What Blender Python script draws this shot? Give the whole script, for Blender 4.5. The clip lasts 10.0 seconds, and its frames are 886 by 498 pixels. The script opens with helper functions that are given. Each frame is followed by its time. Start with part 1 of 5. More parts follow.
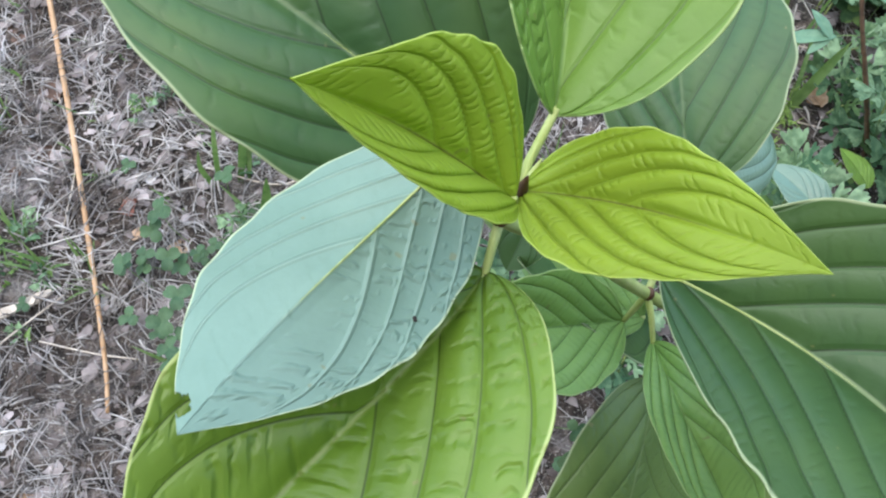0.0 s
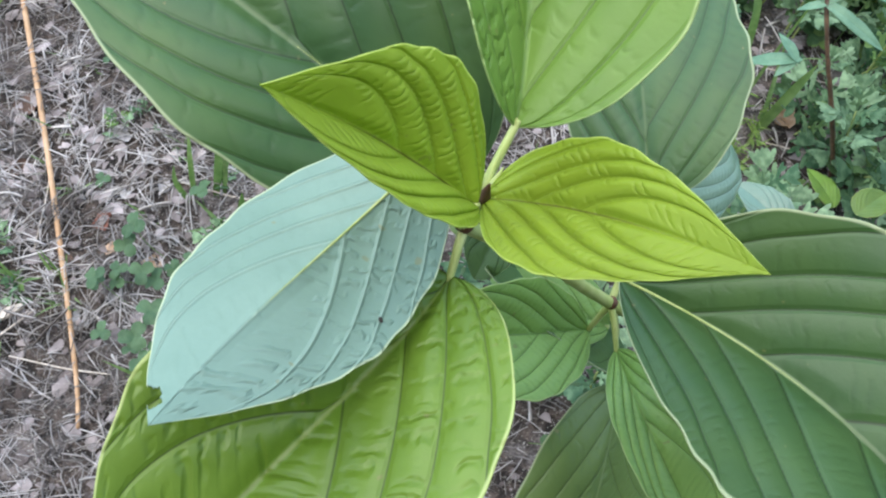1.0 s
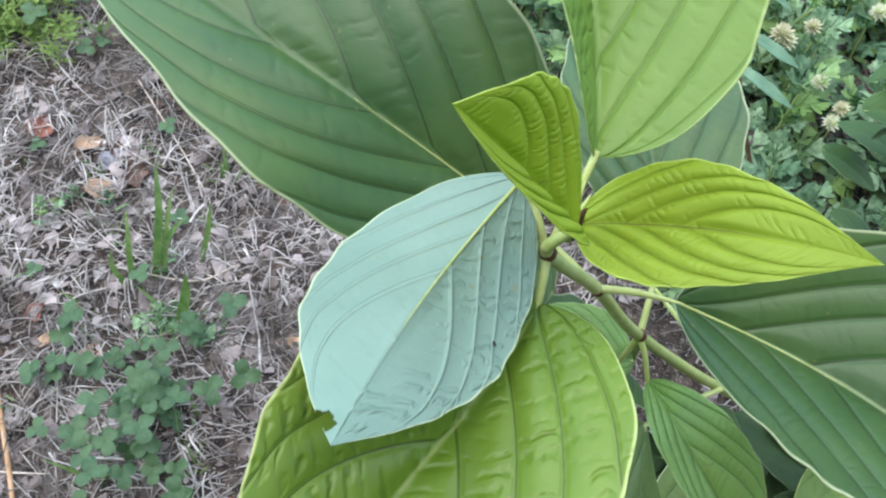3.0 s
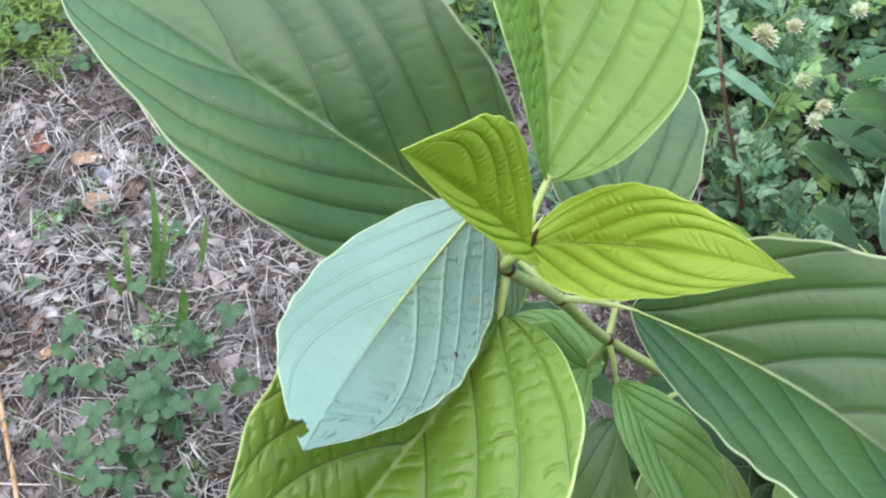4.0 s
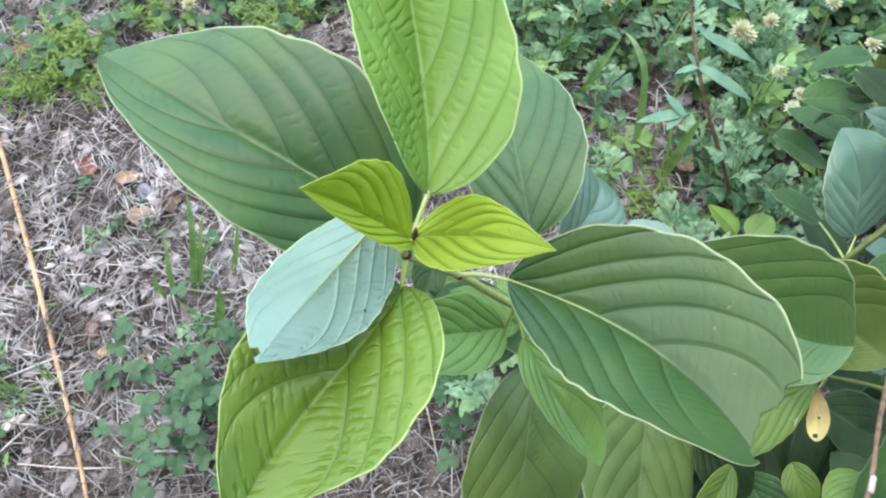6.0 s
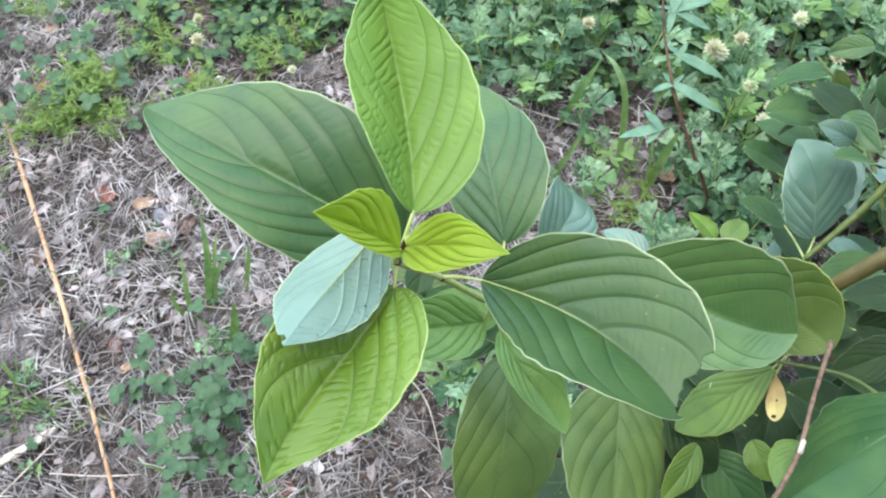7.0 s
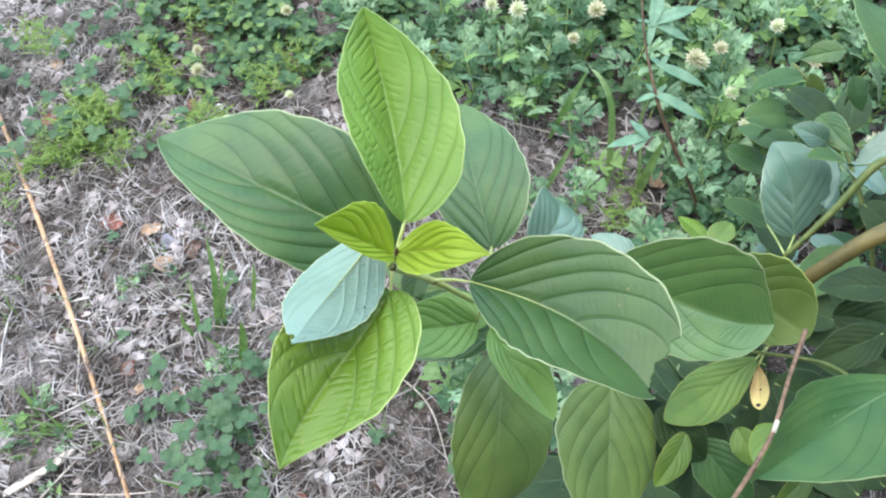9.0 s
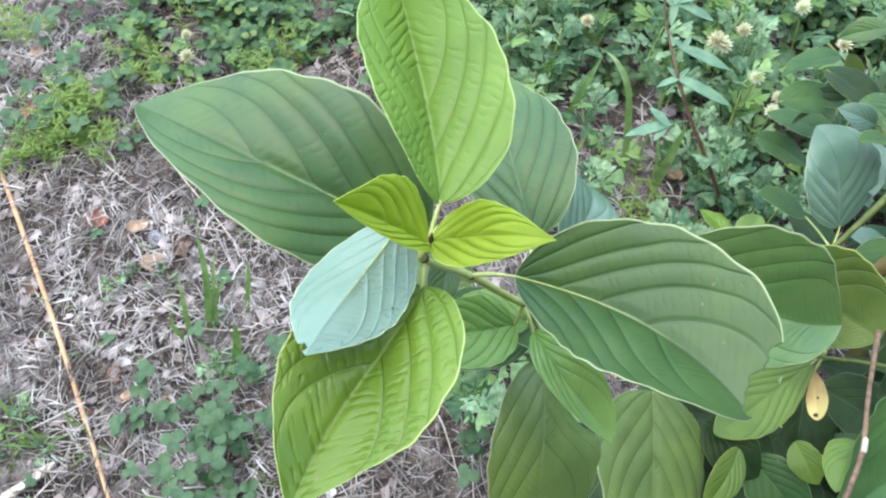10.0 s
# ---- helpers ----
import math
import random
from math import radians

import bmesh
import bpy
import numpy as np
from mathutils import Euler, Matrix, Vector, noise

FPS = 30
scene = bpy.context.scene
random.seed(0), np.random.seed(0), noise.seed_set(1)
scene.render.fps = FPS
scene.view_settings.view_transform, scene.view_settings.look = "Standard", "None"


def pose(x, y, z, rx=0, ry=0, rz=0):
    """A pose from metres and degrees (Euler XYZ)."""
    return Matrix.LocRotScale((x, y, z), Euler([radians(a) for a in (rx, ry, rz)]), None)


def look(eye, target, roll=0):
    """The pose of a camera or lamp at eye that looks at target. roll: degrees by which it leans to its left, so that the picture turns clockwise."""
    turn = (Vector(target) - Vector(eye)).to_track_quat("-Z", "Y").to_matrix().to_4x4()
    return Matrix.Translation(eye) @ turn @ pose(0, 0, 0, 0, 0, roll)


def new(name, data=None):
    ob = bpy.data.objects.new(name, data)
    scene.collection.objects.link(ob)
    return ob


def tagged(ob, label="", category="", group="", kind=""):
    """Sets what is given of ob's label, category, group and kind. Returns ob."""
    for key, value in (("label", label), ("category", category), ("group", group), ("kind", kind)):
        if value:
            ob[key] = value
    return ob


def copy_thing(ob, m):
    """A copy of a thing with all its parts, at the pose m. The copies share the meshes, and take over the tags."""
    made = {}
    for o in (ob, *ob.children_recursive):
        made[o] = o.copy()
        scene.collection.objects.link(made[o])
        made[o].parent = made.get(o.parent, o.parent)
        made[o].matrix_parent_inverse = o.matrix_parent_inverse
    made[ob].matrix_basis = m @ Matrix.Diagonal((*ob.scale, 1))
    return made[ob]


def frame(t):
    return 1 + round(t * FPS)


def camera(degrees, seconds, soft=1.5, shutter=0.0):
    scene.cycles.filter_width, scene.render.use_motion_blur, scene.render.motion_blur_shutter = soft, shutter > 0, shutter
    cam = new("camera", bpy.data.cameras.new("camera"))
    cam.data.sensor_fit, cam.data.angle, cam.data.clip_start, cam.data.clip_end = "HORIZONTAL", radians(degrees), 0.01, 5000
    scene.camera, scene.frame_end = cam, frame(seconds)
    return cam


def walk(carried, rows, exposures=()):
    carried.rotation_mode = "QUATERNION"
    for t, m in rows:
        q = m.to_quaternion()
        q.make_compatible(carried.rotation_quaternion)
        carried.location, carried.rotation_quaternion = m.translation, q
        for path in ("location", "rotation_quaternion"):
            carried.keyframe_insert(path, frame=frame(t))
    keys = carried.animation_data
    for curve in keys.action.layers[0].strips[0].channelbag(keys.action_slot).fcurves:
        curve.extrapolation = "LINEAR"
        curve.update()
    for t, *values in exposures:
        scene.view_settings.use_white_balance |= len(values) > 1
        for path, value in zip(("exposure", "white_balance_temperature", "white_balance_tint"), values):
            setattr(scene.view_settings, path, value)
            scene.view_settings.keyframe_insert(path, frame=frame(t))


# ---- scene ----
cam = camera(57.2, 10.0, 2.2)
PATH = [
    (0, (0.0224, 0.0177, 0.8405), (-0.0048, 0.4325, -0.4542), -3.80),
    (0.5, (0.0245, 0.0170, 0.8439), (0.0082, 0.4372, -0.4495), -2.40),
    (1, (0.0245, 0.0136, 0.8452), (0.0360, 0.4576, -0.4406), 1.50),
    (1.5, (0.0129, 0.0109, 0.8418), (0.0782, 0.4889, -0.4298), 6.80),
    (2, (-0.0014, 0.0102, 0.8446), (0.1088, 0.5216, -0.4107), 10.10),
    (2.5, (-0.0095, 0.0075, 0.8425), (0.1401, 0.5556, -0.3930), 12.00),
    (4, (-0.0041, 0.0014, 0.8616), (0.1523, 0.5596, -0.3686), 9.90),
    (4.5, (0.0088, -0.0027, 0.8718), (0.1482, 0.5488, -0.3638), 8.00),
    (5, (0.0156, -0.0150, 0.8962), (0.1353, 0.5338, -0.3427), 5.60),
    (5.5, (0.0197, -0.0238, 0.9105), (0.1224, 0.5304, -0.3278), 3.50),
    (6.8, (0.0299, -0.0687, 0.9948), (0.1095, 0.5093, -0.2332), -1.40),
    (7, (0.0286, -0.0721, 1.0010), (0.1122, 0.5120, -0.2244), -1.30),
    (7.5, (0.0292, -0.0755, 1.0173), (0.1136, 0.5154, -0.2047), -2.20),
    (8, (0.0292, -0.0823, 1.0282), (0.1163, 0.5161, -0.1897), -2.80),
    (8.5, (0.0326, -0.0891, 1.0363), (0.1170, 0.5141, -0.1802), -3.50),
    (9, (0.0313, -0.0932, 1.0309), (0.1149, 0.5161, -0.1822), -3.90),
    (9.5, (0.0333, -0.0891, 1.0023), (0.1197, 0.5263, -0.2074), -3.80),
    (10, (0.0163, -0.0626, 0.9676), (0.1122, 0.5440, -0.2455), -3.10),
]
EXPOSURE = 2.5
walk(cam, [(t, look(eye, target, roll)) for t, eye, target, roll in PATH], [(0.0, EXPOSURE - 0.44), (2.5, EXPOSURE - 0.40), (4.0, EXPOSURE - 0.28), (5.5, EXPOSURE - 0.17), (8.0, EXPOSURE - 0.06), (10.0, EXPOSURE - 0.05)])

# ---- light: open shade under a bright sky ----
world = bpy.data.worlds.new("sky")
scene.world = world
world.use_nodes = True
sky = world.node_tree.nodes.new("ShaderNodeTexSky")
sky.sky_type, sky.sun_disc = "NISHITA", False
sky.sun_elevation, sky.sun_rotation = radians(78), radians(276)
back = world.node_tree.nodes["Background"]
back.inputs["Strength"].default_value = 0.15
world.node_tree.links.new(sky.outputs[0], back.inputs[0])
sun = new("sun", bpy.data.lights.new("sun", "SUN"))
sun.data.energy, sun.data.angle, sun.data.color = 1.1, radians(110), (1.0, 0.92, 0.7)
sun.matrix_world = look((-0.2, 0.02, 1.0), (0, 0, 0))


# ---- materials ----
class Graph:
    """A material's nodes, linked by short calls."""

    def __init__(self, name):
        self.mat = bpy.data.materials.new(name)
        self.mat.use_nodes = True
        self.tree = self.mat.node_tree
        self.bsdf = self.tree.nodes["Principled BSDF"]
        self.out = self.tree.nodes["Material Output"]

    def node(self, kind, **settings):
        n = self.tree.nodes.new("ShaderNode" + kind)
        for key, value in settings.items():
            setattr(n, key, value)
        return n

    def link(self, value, socket):
        if isinstance(value, bpy.types.NodeSocket):
            self.tree.links.new(value, socket)
        else:
            socket.default_value = (*value, 1.0) if isinstance(value, tuple) and len(value) == 3 and socket.type == "RGBA" else value

    def math(self, op, a, b=0.0, c=0.0):
        n = self.node("Math", operation=op)
        for i, v in enumerate((a, b, c)):
            self.link(v, n.inputs[i])
        return n.outputs[0]

    def step(self, v, low, high, to_low=0.0, to_high=1.0):
        n = self.node("MapRange", interpolation_type="SMOOTHSTEP")
        for i, x in enumerate((v, low, high, to_low, to_high)):
            self.link(x, n.inputs[i])
        return n.outputs[0]

    def mix(self, f, a, b, blend="MIX"):
        n = self.node("Mix", data_type="RGBA", blend_type=blend)
        self.link(f, n.inputs[0])
        self.link(a, n.inputs[6])
        self.link(b, n.inputs[7])
        return n.outputs[2]

    def noise(self, vector, scale, detail=3.0, rough=0.55):
        n = self.node("TexNoise")
        if vector is not None:
            self.link(vector, n.inputs["Vector"])
        n.inputs["Scale"].default_value, n.inputs["Detail"].default_value, n.inputs["Roughness"].default_value = scale, detail, rough
        return n.outputs["Fac"]

    def place(self):
        return self.node("TexCoord").outputs["Object"]

    def bump(self, height, strength, distance, normal=None):
        n = self.node("Bump")
        n.inputs["Strength"].default_value, n.inputs["Distance"].default_value = strength, distance
        self.link(height, n.inputs["Height"])
        if normal is not None:
            self.link(normal, n.inputs["Normal"])
        return n.outputs["Normal"]


def leaf_material(name, base, light, rib, edge, through_light=(0.3, 0.5, 0.05), see=0.3, rough=0.42, gloss=0.5, groove=0.55, wrinkle=0.5, rungs=26.0, vein=None, halves=(1.0, 1.0)):
    """A broad leaf: base and light mottle, the veins are grooves, rib and margin are paler; see: how much light comes through;
    halves: how strongly each half of the blade is puckered."""
    g = Graph(name)
    uv = g.node("SeparateXYZ")
    g.link(g.node("UVMap", uv_map="blade").outputs[0], uv.inputs[0])
    vn = g.node("SeparateXYZ")
    g.link(g.node("UVMap", uv_map="veins").outputs[0], vn.inputs[0])
    along, across = uv.outputs[0], g.math("ABSOLUTE", uv.outputs[1])
    q = vn.outputs[0]
    off = g.math("ABSOLUTE", g.math("SUBTRACT", g.math("FRACT", g.math("ADD", q, 0.5)), 0.5))
    fade = g.math("MULTIPLY", g.step(q, -2.6, -1.6), g.step(along, 0.95, 0.78))
    line = g.math("MULTIPLY", g.step(off, 0.004, 0.034, 1.0, 0.0), fade)
    # puckers that run like rungs from one side vein to the next
    info = g.node("ObjectInfo")
    lane = g.node("CombineXYZ")
    g.link(g.math("MULTIPLY", q, 1.3), lane.inputs[0])
    g.link(g.math("MULTIPLY", vn.outputs[1], rungs * 0.5), lane.inputs[1])
    g.link(g.math("MULTIPLY_ADD", uv.outputs[1], 2.0, g.math("MULTIPLY", info.outputs["Random"], 40.0)), lane.inputs[2])
    wander = g.noise(lane.outputs[0], 1.0, 2.0)
    gap = g.math("FLOOR", q)
    pace = g.math("ADD", g.math("MULTIPLY_ADD", vn.outputs[1], rungs, g.math("MULTIPLY", wander, 1.7)), g.math("MULTIPLY", gap, 2.37))
    tooth = g.math("MULTIPLY", g.math("ABSOLUTE", g.math("SUBTRACT", g.math("FRACT", pace), 0.5)), 2.0)
    crease = g.math("MULTIPLY", g.step(tooth, 0.0, 0.75, 1.0, 0.0), g.step(off, 0.02, 0.16))
    rung = g.math("SUBTRACT", 1.0, g.math("MULTIPLY", crease, g.step(wander, 0.42, 0.62, 0.05, 1.0)))
    place = g.place()
    mottle = g.noise(place, 28.0, 3.0)
    fine = g.noise(place, 900.0, 2.0)
    col = g.mix(g.step(mottle, 0.3, 0.72), base, light)
    # shade in the pucker creases is put into the colour
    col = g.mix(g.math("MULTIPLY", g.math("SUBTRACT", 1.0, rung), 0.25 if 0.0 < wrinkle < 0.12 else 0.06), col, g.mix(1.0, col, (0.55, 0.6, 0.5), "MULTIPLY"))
    # vein lines are drawn darker than the blade by the groove factor
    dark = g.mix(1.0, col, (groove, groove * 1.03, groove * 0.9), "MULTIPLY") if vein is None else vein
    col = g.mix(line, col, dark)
    col = g.mix(g.math("MULTIPLY", fine, 0.25), col, g.mix(1.0, col, (0.7, 0.75, 0.7), "MULTIPLY"))
    specks = g.step(g.noise(place, 330.0, 2.0, 0.4), 0.74, 0.79)
    col = g.mix(g.math("MULTIPLY", specks, 0.5), col, (0.22, 0.2, 0.08))
    ribline = g.step(across, 0.006, 0.02, 1.0, 0.0)
    col = g.mix(g.math("MULTIPLY", ribline, 0.8), col, g.mix(g.step(along, 0.4, 0.75), rib, dark))
    margin = g.step(across, 0.972, 0.99)
    col = g.mix(g.math("MULTIPLY", margin, 0.9), col, edge)
    g.link(col, g.bsdf.inputs["Base Color"])
    g.link(g.math("MULTIPLY_ADD", mottle, 0.2, rough - 0.1), g.bsdf.inputs["Roughness"])
    g.bsdf.inputs["Specular IOR Level"].default_value = gloss
    pucker = g.math("MULTIPLY", g.math("MULTIPLY", rung, g.step(uv.outputs[1], -0.04, 0.04, halves[0], halves[1])), wrinkle)
    vein_depth = g.math("MULTIPLY", g.step(off, 0.0, 0.12, 1.0, 0.0), g.math("MULTIPLY", fade, 0.22))
    n1 = g.bump(g.math("SUBTRACT" if wrinkle > 0 else "ADD", pucker, vein_depth), 1.0, 0.0011)
    n2 = g.bump(fine, 0.25, 0.0002, n1)
    g.link(n2, g.bsdf.inputs["Normal"])
    lit = g.node("BsdfTranslucent")
    g.link(g.mix(1.0, col, tuple(min(1.0, 2.2 * c) for c in through_light), "MULTIPLY"), lit.inputs[0])
    both = g.node("MixShader")
    both.inputs[0].default_value = see
    g.tree.links.new(g.bsdf.outputs[0], both.inputs[1])
    g.tree.links.new(lit.outputs[0], both.inputs[2])
    g.tree.links.new(both.outputs[0], g.out.inputs[0])
    return g.mat


def plain_material(name, a, b, scale, rough=0.6, bump=0.3, distance=0.001, see=0.0, island=0.0, gloss=0.4, each=0.0, skew=1.0, patch=0.0, alt=None):
    """A surface that mottles between a and b; island and each: how far separate pieces of a mesh, and copies, differ; patch: how far wide patches of ground differ; alt: the tint that every fifth piece takes."""
    g = Graph(name)
    place = g.place()
    big, fine = g.noise(place, scale, 4.0), g.noise(place, scale * 9.0, 2.0)
    f = g.step(big, 0.3, 0.7)
    if island:
        f = g.math("ADD", g.math("MULTIPLY", f, 1.0 - island), g.math("MULTIPLY", g.node("NewGeometry").outputs["Random Per Island"], island))
    if each:
        f = g.math("ADD", g.math("MULTIPLY", f, 1.0 - each), g.math("MULTIPLY", g.node("ObjectInfo").outputs["Random"], each))
    if patch:
        f = g.math("ADD", g.math("MULTIPLY", f, 1.0 - patch), g.math("MULTIPLY", g.step(g.noise(place, 16.0, 4.0, 0.6), 0.36, 0.66), patch))
    if skew != 1.0:
        f = g.math("POWER", f, skew)
    col = g.mix(f, a, b)
    if alt:
        pick = g.node("NewGeometry").outputs["Random Per Island"] if island else g.node("ObjectInfo").outputs["Random"]
        col = g.mix(g.step(g.math("FRACT", g.math("MULTIPLY", pick, 7.31)), 0.78, 0.92, 0.0, 0.55), col, alt)
    col = g.mix(g.math("MULTIPLY", fine, 0.45), col, g.mix(1.0, col, (0.5, 0.5, 0.5), "MULTIPLY"))
    g.link(col, g.bsdf.inputs["Base Color"])
    g.bsdf.inputs["Roughness"].default_value = rough
    g.bsdf.inputs["Specular IOR Level"].default_value = gloss
    g.link(g.bump(fine, bump, distance), g.bsdf.inputs["Normal"])
    if see:
        lit = g.node("BsdfTranslucent")
        g.link(g.mix(1.0, col, (1.2, 1.6, 0.5), "MULTIPLY"), lit.inputs[0])
        both = g.node("MixShader")
        both.inputs[0].default_value = see
        g.tree.links.new(g.bsdf.outputs[0], both.inputs[1])
        g.tree.links.new(lit.outputs[0], both.inputs[2])
        g.tree.links.new(both.outputs[0], g.out.inputs[0])
    return g.mat


def litter_material():
    """Dry, greyed plant litter over brown soil."""
    g = Graph("soil_litter")
    place = g.place()
    a, b, c = g.noise(place, 9.0, 5.0, 0.65), g.noise(place, 60.0, 5.0, 0.7), g.noise(place, 380.0, 3.0, 0.6)
    col = g.mix(g.step(b, 0.38, 0.66), (0.015, 0.011, 0.009), (0.13, 0.1, 0.082))
    col = g.mix(g.math("MULTIPLY", g.step(a, 0.5, 0.68), 0.55), col, (0.38, 0.35, 0.34))
    col = g.mix(g.step(c, 0.58, 0.72), col, (0.49, 0.48, 0.42))
    col = g.mix(g.math("MULTIPLY", g.step(c, 0.5, 0.3), 0.7), col, (0.03, 0.024, 0.02))
    g.link(col, g.bsdf.inputs["Base Color"])
    g.bsdf.inputs["Roughness"].default_value = 0.9
    n = g.bump(b, 0.8, 0.012)
    g.link(g.bump(c, 0.8, 0.003, n), g.bsdf.inputs["Normal"])
    return g.mat


LEAF = {
    "young": leaf_material("young_leaf", (0.28, 0.395, 0.03), (0.365, 0.495, 0.05), (0.14, 0.15, 0.02), (0.58, 0.7, 0.18), (0.8, 1.0, 0.22), 0.5, 0.44, 0.4, 0.82, 0.14, 22.0),
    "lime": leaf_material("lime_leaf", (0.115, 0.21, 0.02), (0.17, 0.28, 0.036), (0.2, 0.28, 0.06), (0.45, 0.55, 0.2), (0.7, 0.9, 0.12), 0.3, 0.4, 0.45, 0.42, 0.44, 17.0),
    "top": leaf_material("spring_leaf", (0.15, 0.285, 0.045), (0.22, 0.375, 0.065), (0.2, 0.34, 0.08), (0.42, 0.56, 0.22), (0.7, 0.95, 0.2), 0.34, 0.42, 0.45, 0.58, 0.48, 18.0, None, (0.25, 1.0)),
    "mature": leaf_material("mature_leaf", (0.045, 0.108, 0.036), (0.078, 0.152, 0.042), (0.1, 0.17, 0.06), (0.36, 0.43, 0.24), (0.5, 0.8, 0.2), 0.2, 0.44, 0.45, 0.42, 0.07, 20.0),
    # mature green made darker: shade on one leaf put into its colour
    "dimmed": leaf_material("dimmed_leaf", (0.034, 0.088, 0.026), (0.06, 0.122, 0.03), (0.18, 0.25, 0.1), (0.36, 0.43, 0.24), (0.5, 0.8, 0.2), 0.2, 0.44, 0.42, 0.42, 0.08, 20.0),
    "fresh": leaf_material("fresh_leaf", (0.2, 0.37, 0.09), (0.28, 0.47, 0.125), (0.16, 0.3, 0.06), (0.42, 0.56, 0.22), (0.7, 0.95, 0.25), 0.38, 0.42, 0.5, 0.5, 0.1, 20.0),
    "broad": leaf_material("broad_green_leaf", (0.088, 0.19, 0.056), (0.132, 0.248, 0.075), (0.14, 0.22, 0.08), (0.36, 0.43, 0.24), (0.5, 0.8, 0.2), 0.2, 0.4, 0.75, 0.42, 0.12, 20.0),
    "droop": leaf_material("drooping_leaf", (0.098, 0.168, 0.042), (0.148, 0.23, 0.056), (0.2, 0.27, 0.1), (0.3, 0.36, 0.18), (0.6, 0.85, 0.18), 0.22, 0.45, 0.5, 0.5, 0.14, 20.0),
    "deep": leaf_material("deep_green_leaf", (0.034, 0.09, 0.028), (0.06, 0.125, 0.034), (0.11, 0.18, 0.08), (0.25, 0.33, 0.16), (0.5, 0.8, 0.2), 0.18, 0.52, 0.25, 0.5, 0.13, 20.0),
    # bluer base colour holds the sky's sheen on these leaves
    "glaucous": leaf_material("sky_tinted_leaf", (0.09, 0.185, 0.125), (0.135, 0.24, 0.165), (0.25, 0.36, 0.22), (0.3, 0.4, 0.26), (0.5, 0.8, 0.3), 0.2, 0.34, 0.9, 0.5, 0.13, 20.0),
    "mid": leaf_material("green_leaf", (0.1, 0.19, 0.03), (0.16, 0.26, 0.04), (0.12, 0.2, 0.04), (0.4, 0.42, 0.1), (0.6, 0.8, 0.12), 0.3, 0.45, 0.6, 0.78, 0.12, 20.0),
    "olive": leaf_material("olive_leaf", (0.06, 0.105, 0.018), (0.095, 0.145, 0.026), (0.12, 0.16, 0.04), (0.3, 0.36, 0.1), (0.6, 0.8, 0.12), 0.25, 0.5, 0.35, 0.78, 0.12, 20.0),
    # very dark base colour stands in for the shade inside the shrub
    "dark": leaf_material("shade_tinted_leaf", (0.018, 0.042, 0.014), (0.034, 0.066, 0.02), (0.08, 0.14, 0.06), (0.12, 0.18, 0.08), (0.5, 0.8, 0.2), 0.18, 0.55, 0.2, 0.78, 0.12, 20.0),
    "pale": leaf_material("pale_underside", (0.172, 0.28, 0.22), (0.218, 0.332, 0.265), (0.34, 0.44, 0.2), (0.5, 0.58, 0.36), (0.5, 0.7, 0.4), 0.2, 0.5, 0.4, 0.8, -0.36, 16.0, (0.27, 0.385, 0.31), (0.12, 1.0)),
    "dying": leaf_material("yellowed_leaf", (0.4, 0.25, 0.12), (0.76, 0.64, 0.26), (0.5, 0.35, 0.1), (0.35, 0.2, 0.08), (0.9, 0.8, 0.3), 0.3, 0.5, 0.3, 0.8, 0.15, 20.0),
}
STEM = plain_material("green_stem", (0.34, 0.42, 0.11), (0.46, 0.52, 0.2), 120.0, 0.5, 0.2, 0.0003)
SIDE = plain_material("side_branch", (0.065, 0.1, 0.022), (0.12, 0.15, 0.035), 120.0, 0.55, 0.2, 0.0003)
TWIG = plain_material("twig_bark", (0.1, 0.06, 0.038), (0.24, 0.15, 0.09), 180.0, 0.75, 0.6, 0.0006)
BRANCH = plain_material("branch_bark", (0.075, 0.064, 0.018), (0.135, 0.11, 0.03), 60.0, 0.6, 0.5, 0.0008)
BUD = plain_material("bud_scale", (0.05, 0.025, 0.012), (0.12, 0.05, 0.02), 300.0, 0.6, 0.4, 0.0003)
SPOT = plain_material("dead_spot", (0.012, 0.011, 0.009), (0.04, 0.032, 0.025), 400.0, 0.7, 0.2, 0.0002)
SOIL = litter_material()
STRAW = plain_material("grey_straw", (0.055, 0.042, 0.033), (0.84, 0.8, 0.76), 150.0, 0.7, 0.3, 0.0004, 0.0, 0.9, skew=1.25, patch=0.5)
FLAKE = plain_material("leaf_flake", (0.04, 0.028, 0.022), (0.54, 0.48, 0.47), 90.0, 0.8, 0.5, 0.0006, 0.0, 0.85, skew=1.5, patch=0.45)
REED = plain_material("tan_stalk", (0.4, 0.235, 0.115), (0.54, 0.35, 0.2), 40.0, 0.5, 0.25, 0.0004)
CLOVER = plain_material("clover_blade", (0.027, 0.073, 0.036), (0.1, 0.18, 0.085), 220.0, 0.55, 0.25, 0.0003, 0.2, 0.4, 0.25, 0.5)
HERB = plain_material("mugwort_blade", (0.035, 0.1, 0.045), (0.34, 0.5, 0.29), 130.0, 0.55, 0.3, 0.0004, 0.2, 0.0, 0.25, 0.6, 1.7, alt=(0.22, 0.36, 0.07))
GRASS = plain_material("grass_blade", (0.08, 0.165, 0.05), (0.24, 0.34, 0.14), 90.0, 0.45, 0.3, 0.0003, 0.25, 0.0, 0.4, 0.5)
FEATHER = plain_material("feathery_green", (0.07, 0.15, 0.03), (0.28, 0.42, 0.1), 150.0, 0.55, 0.2, 0.0002, 0.25, 0.3)
PETAL = plain_material("clover_flower", (0.6, 0.6, 0.46), (0.75, 0.74, 0.66), 250.0, 0.6, 0.2, 0.0003, 0.2, 0.4)
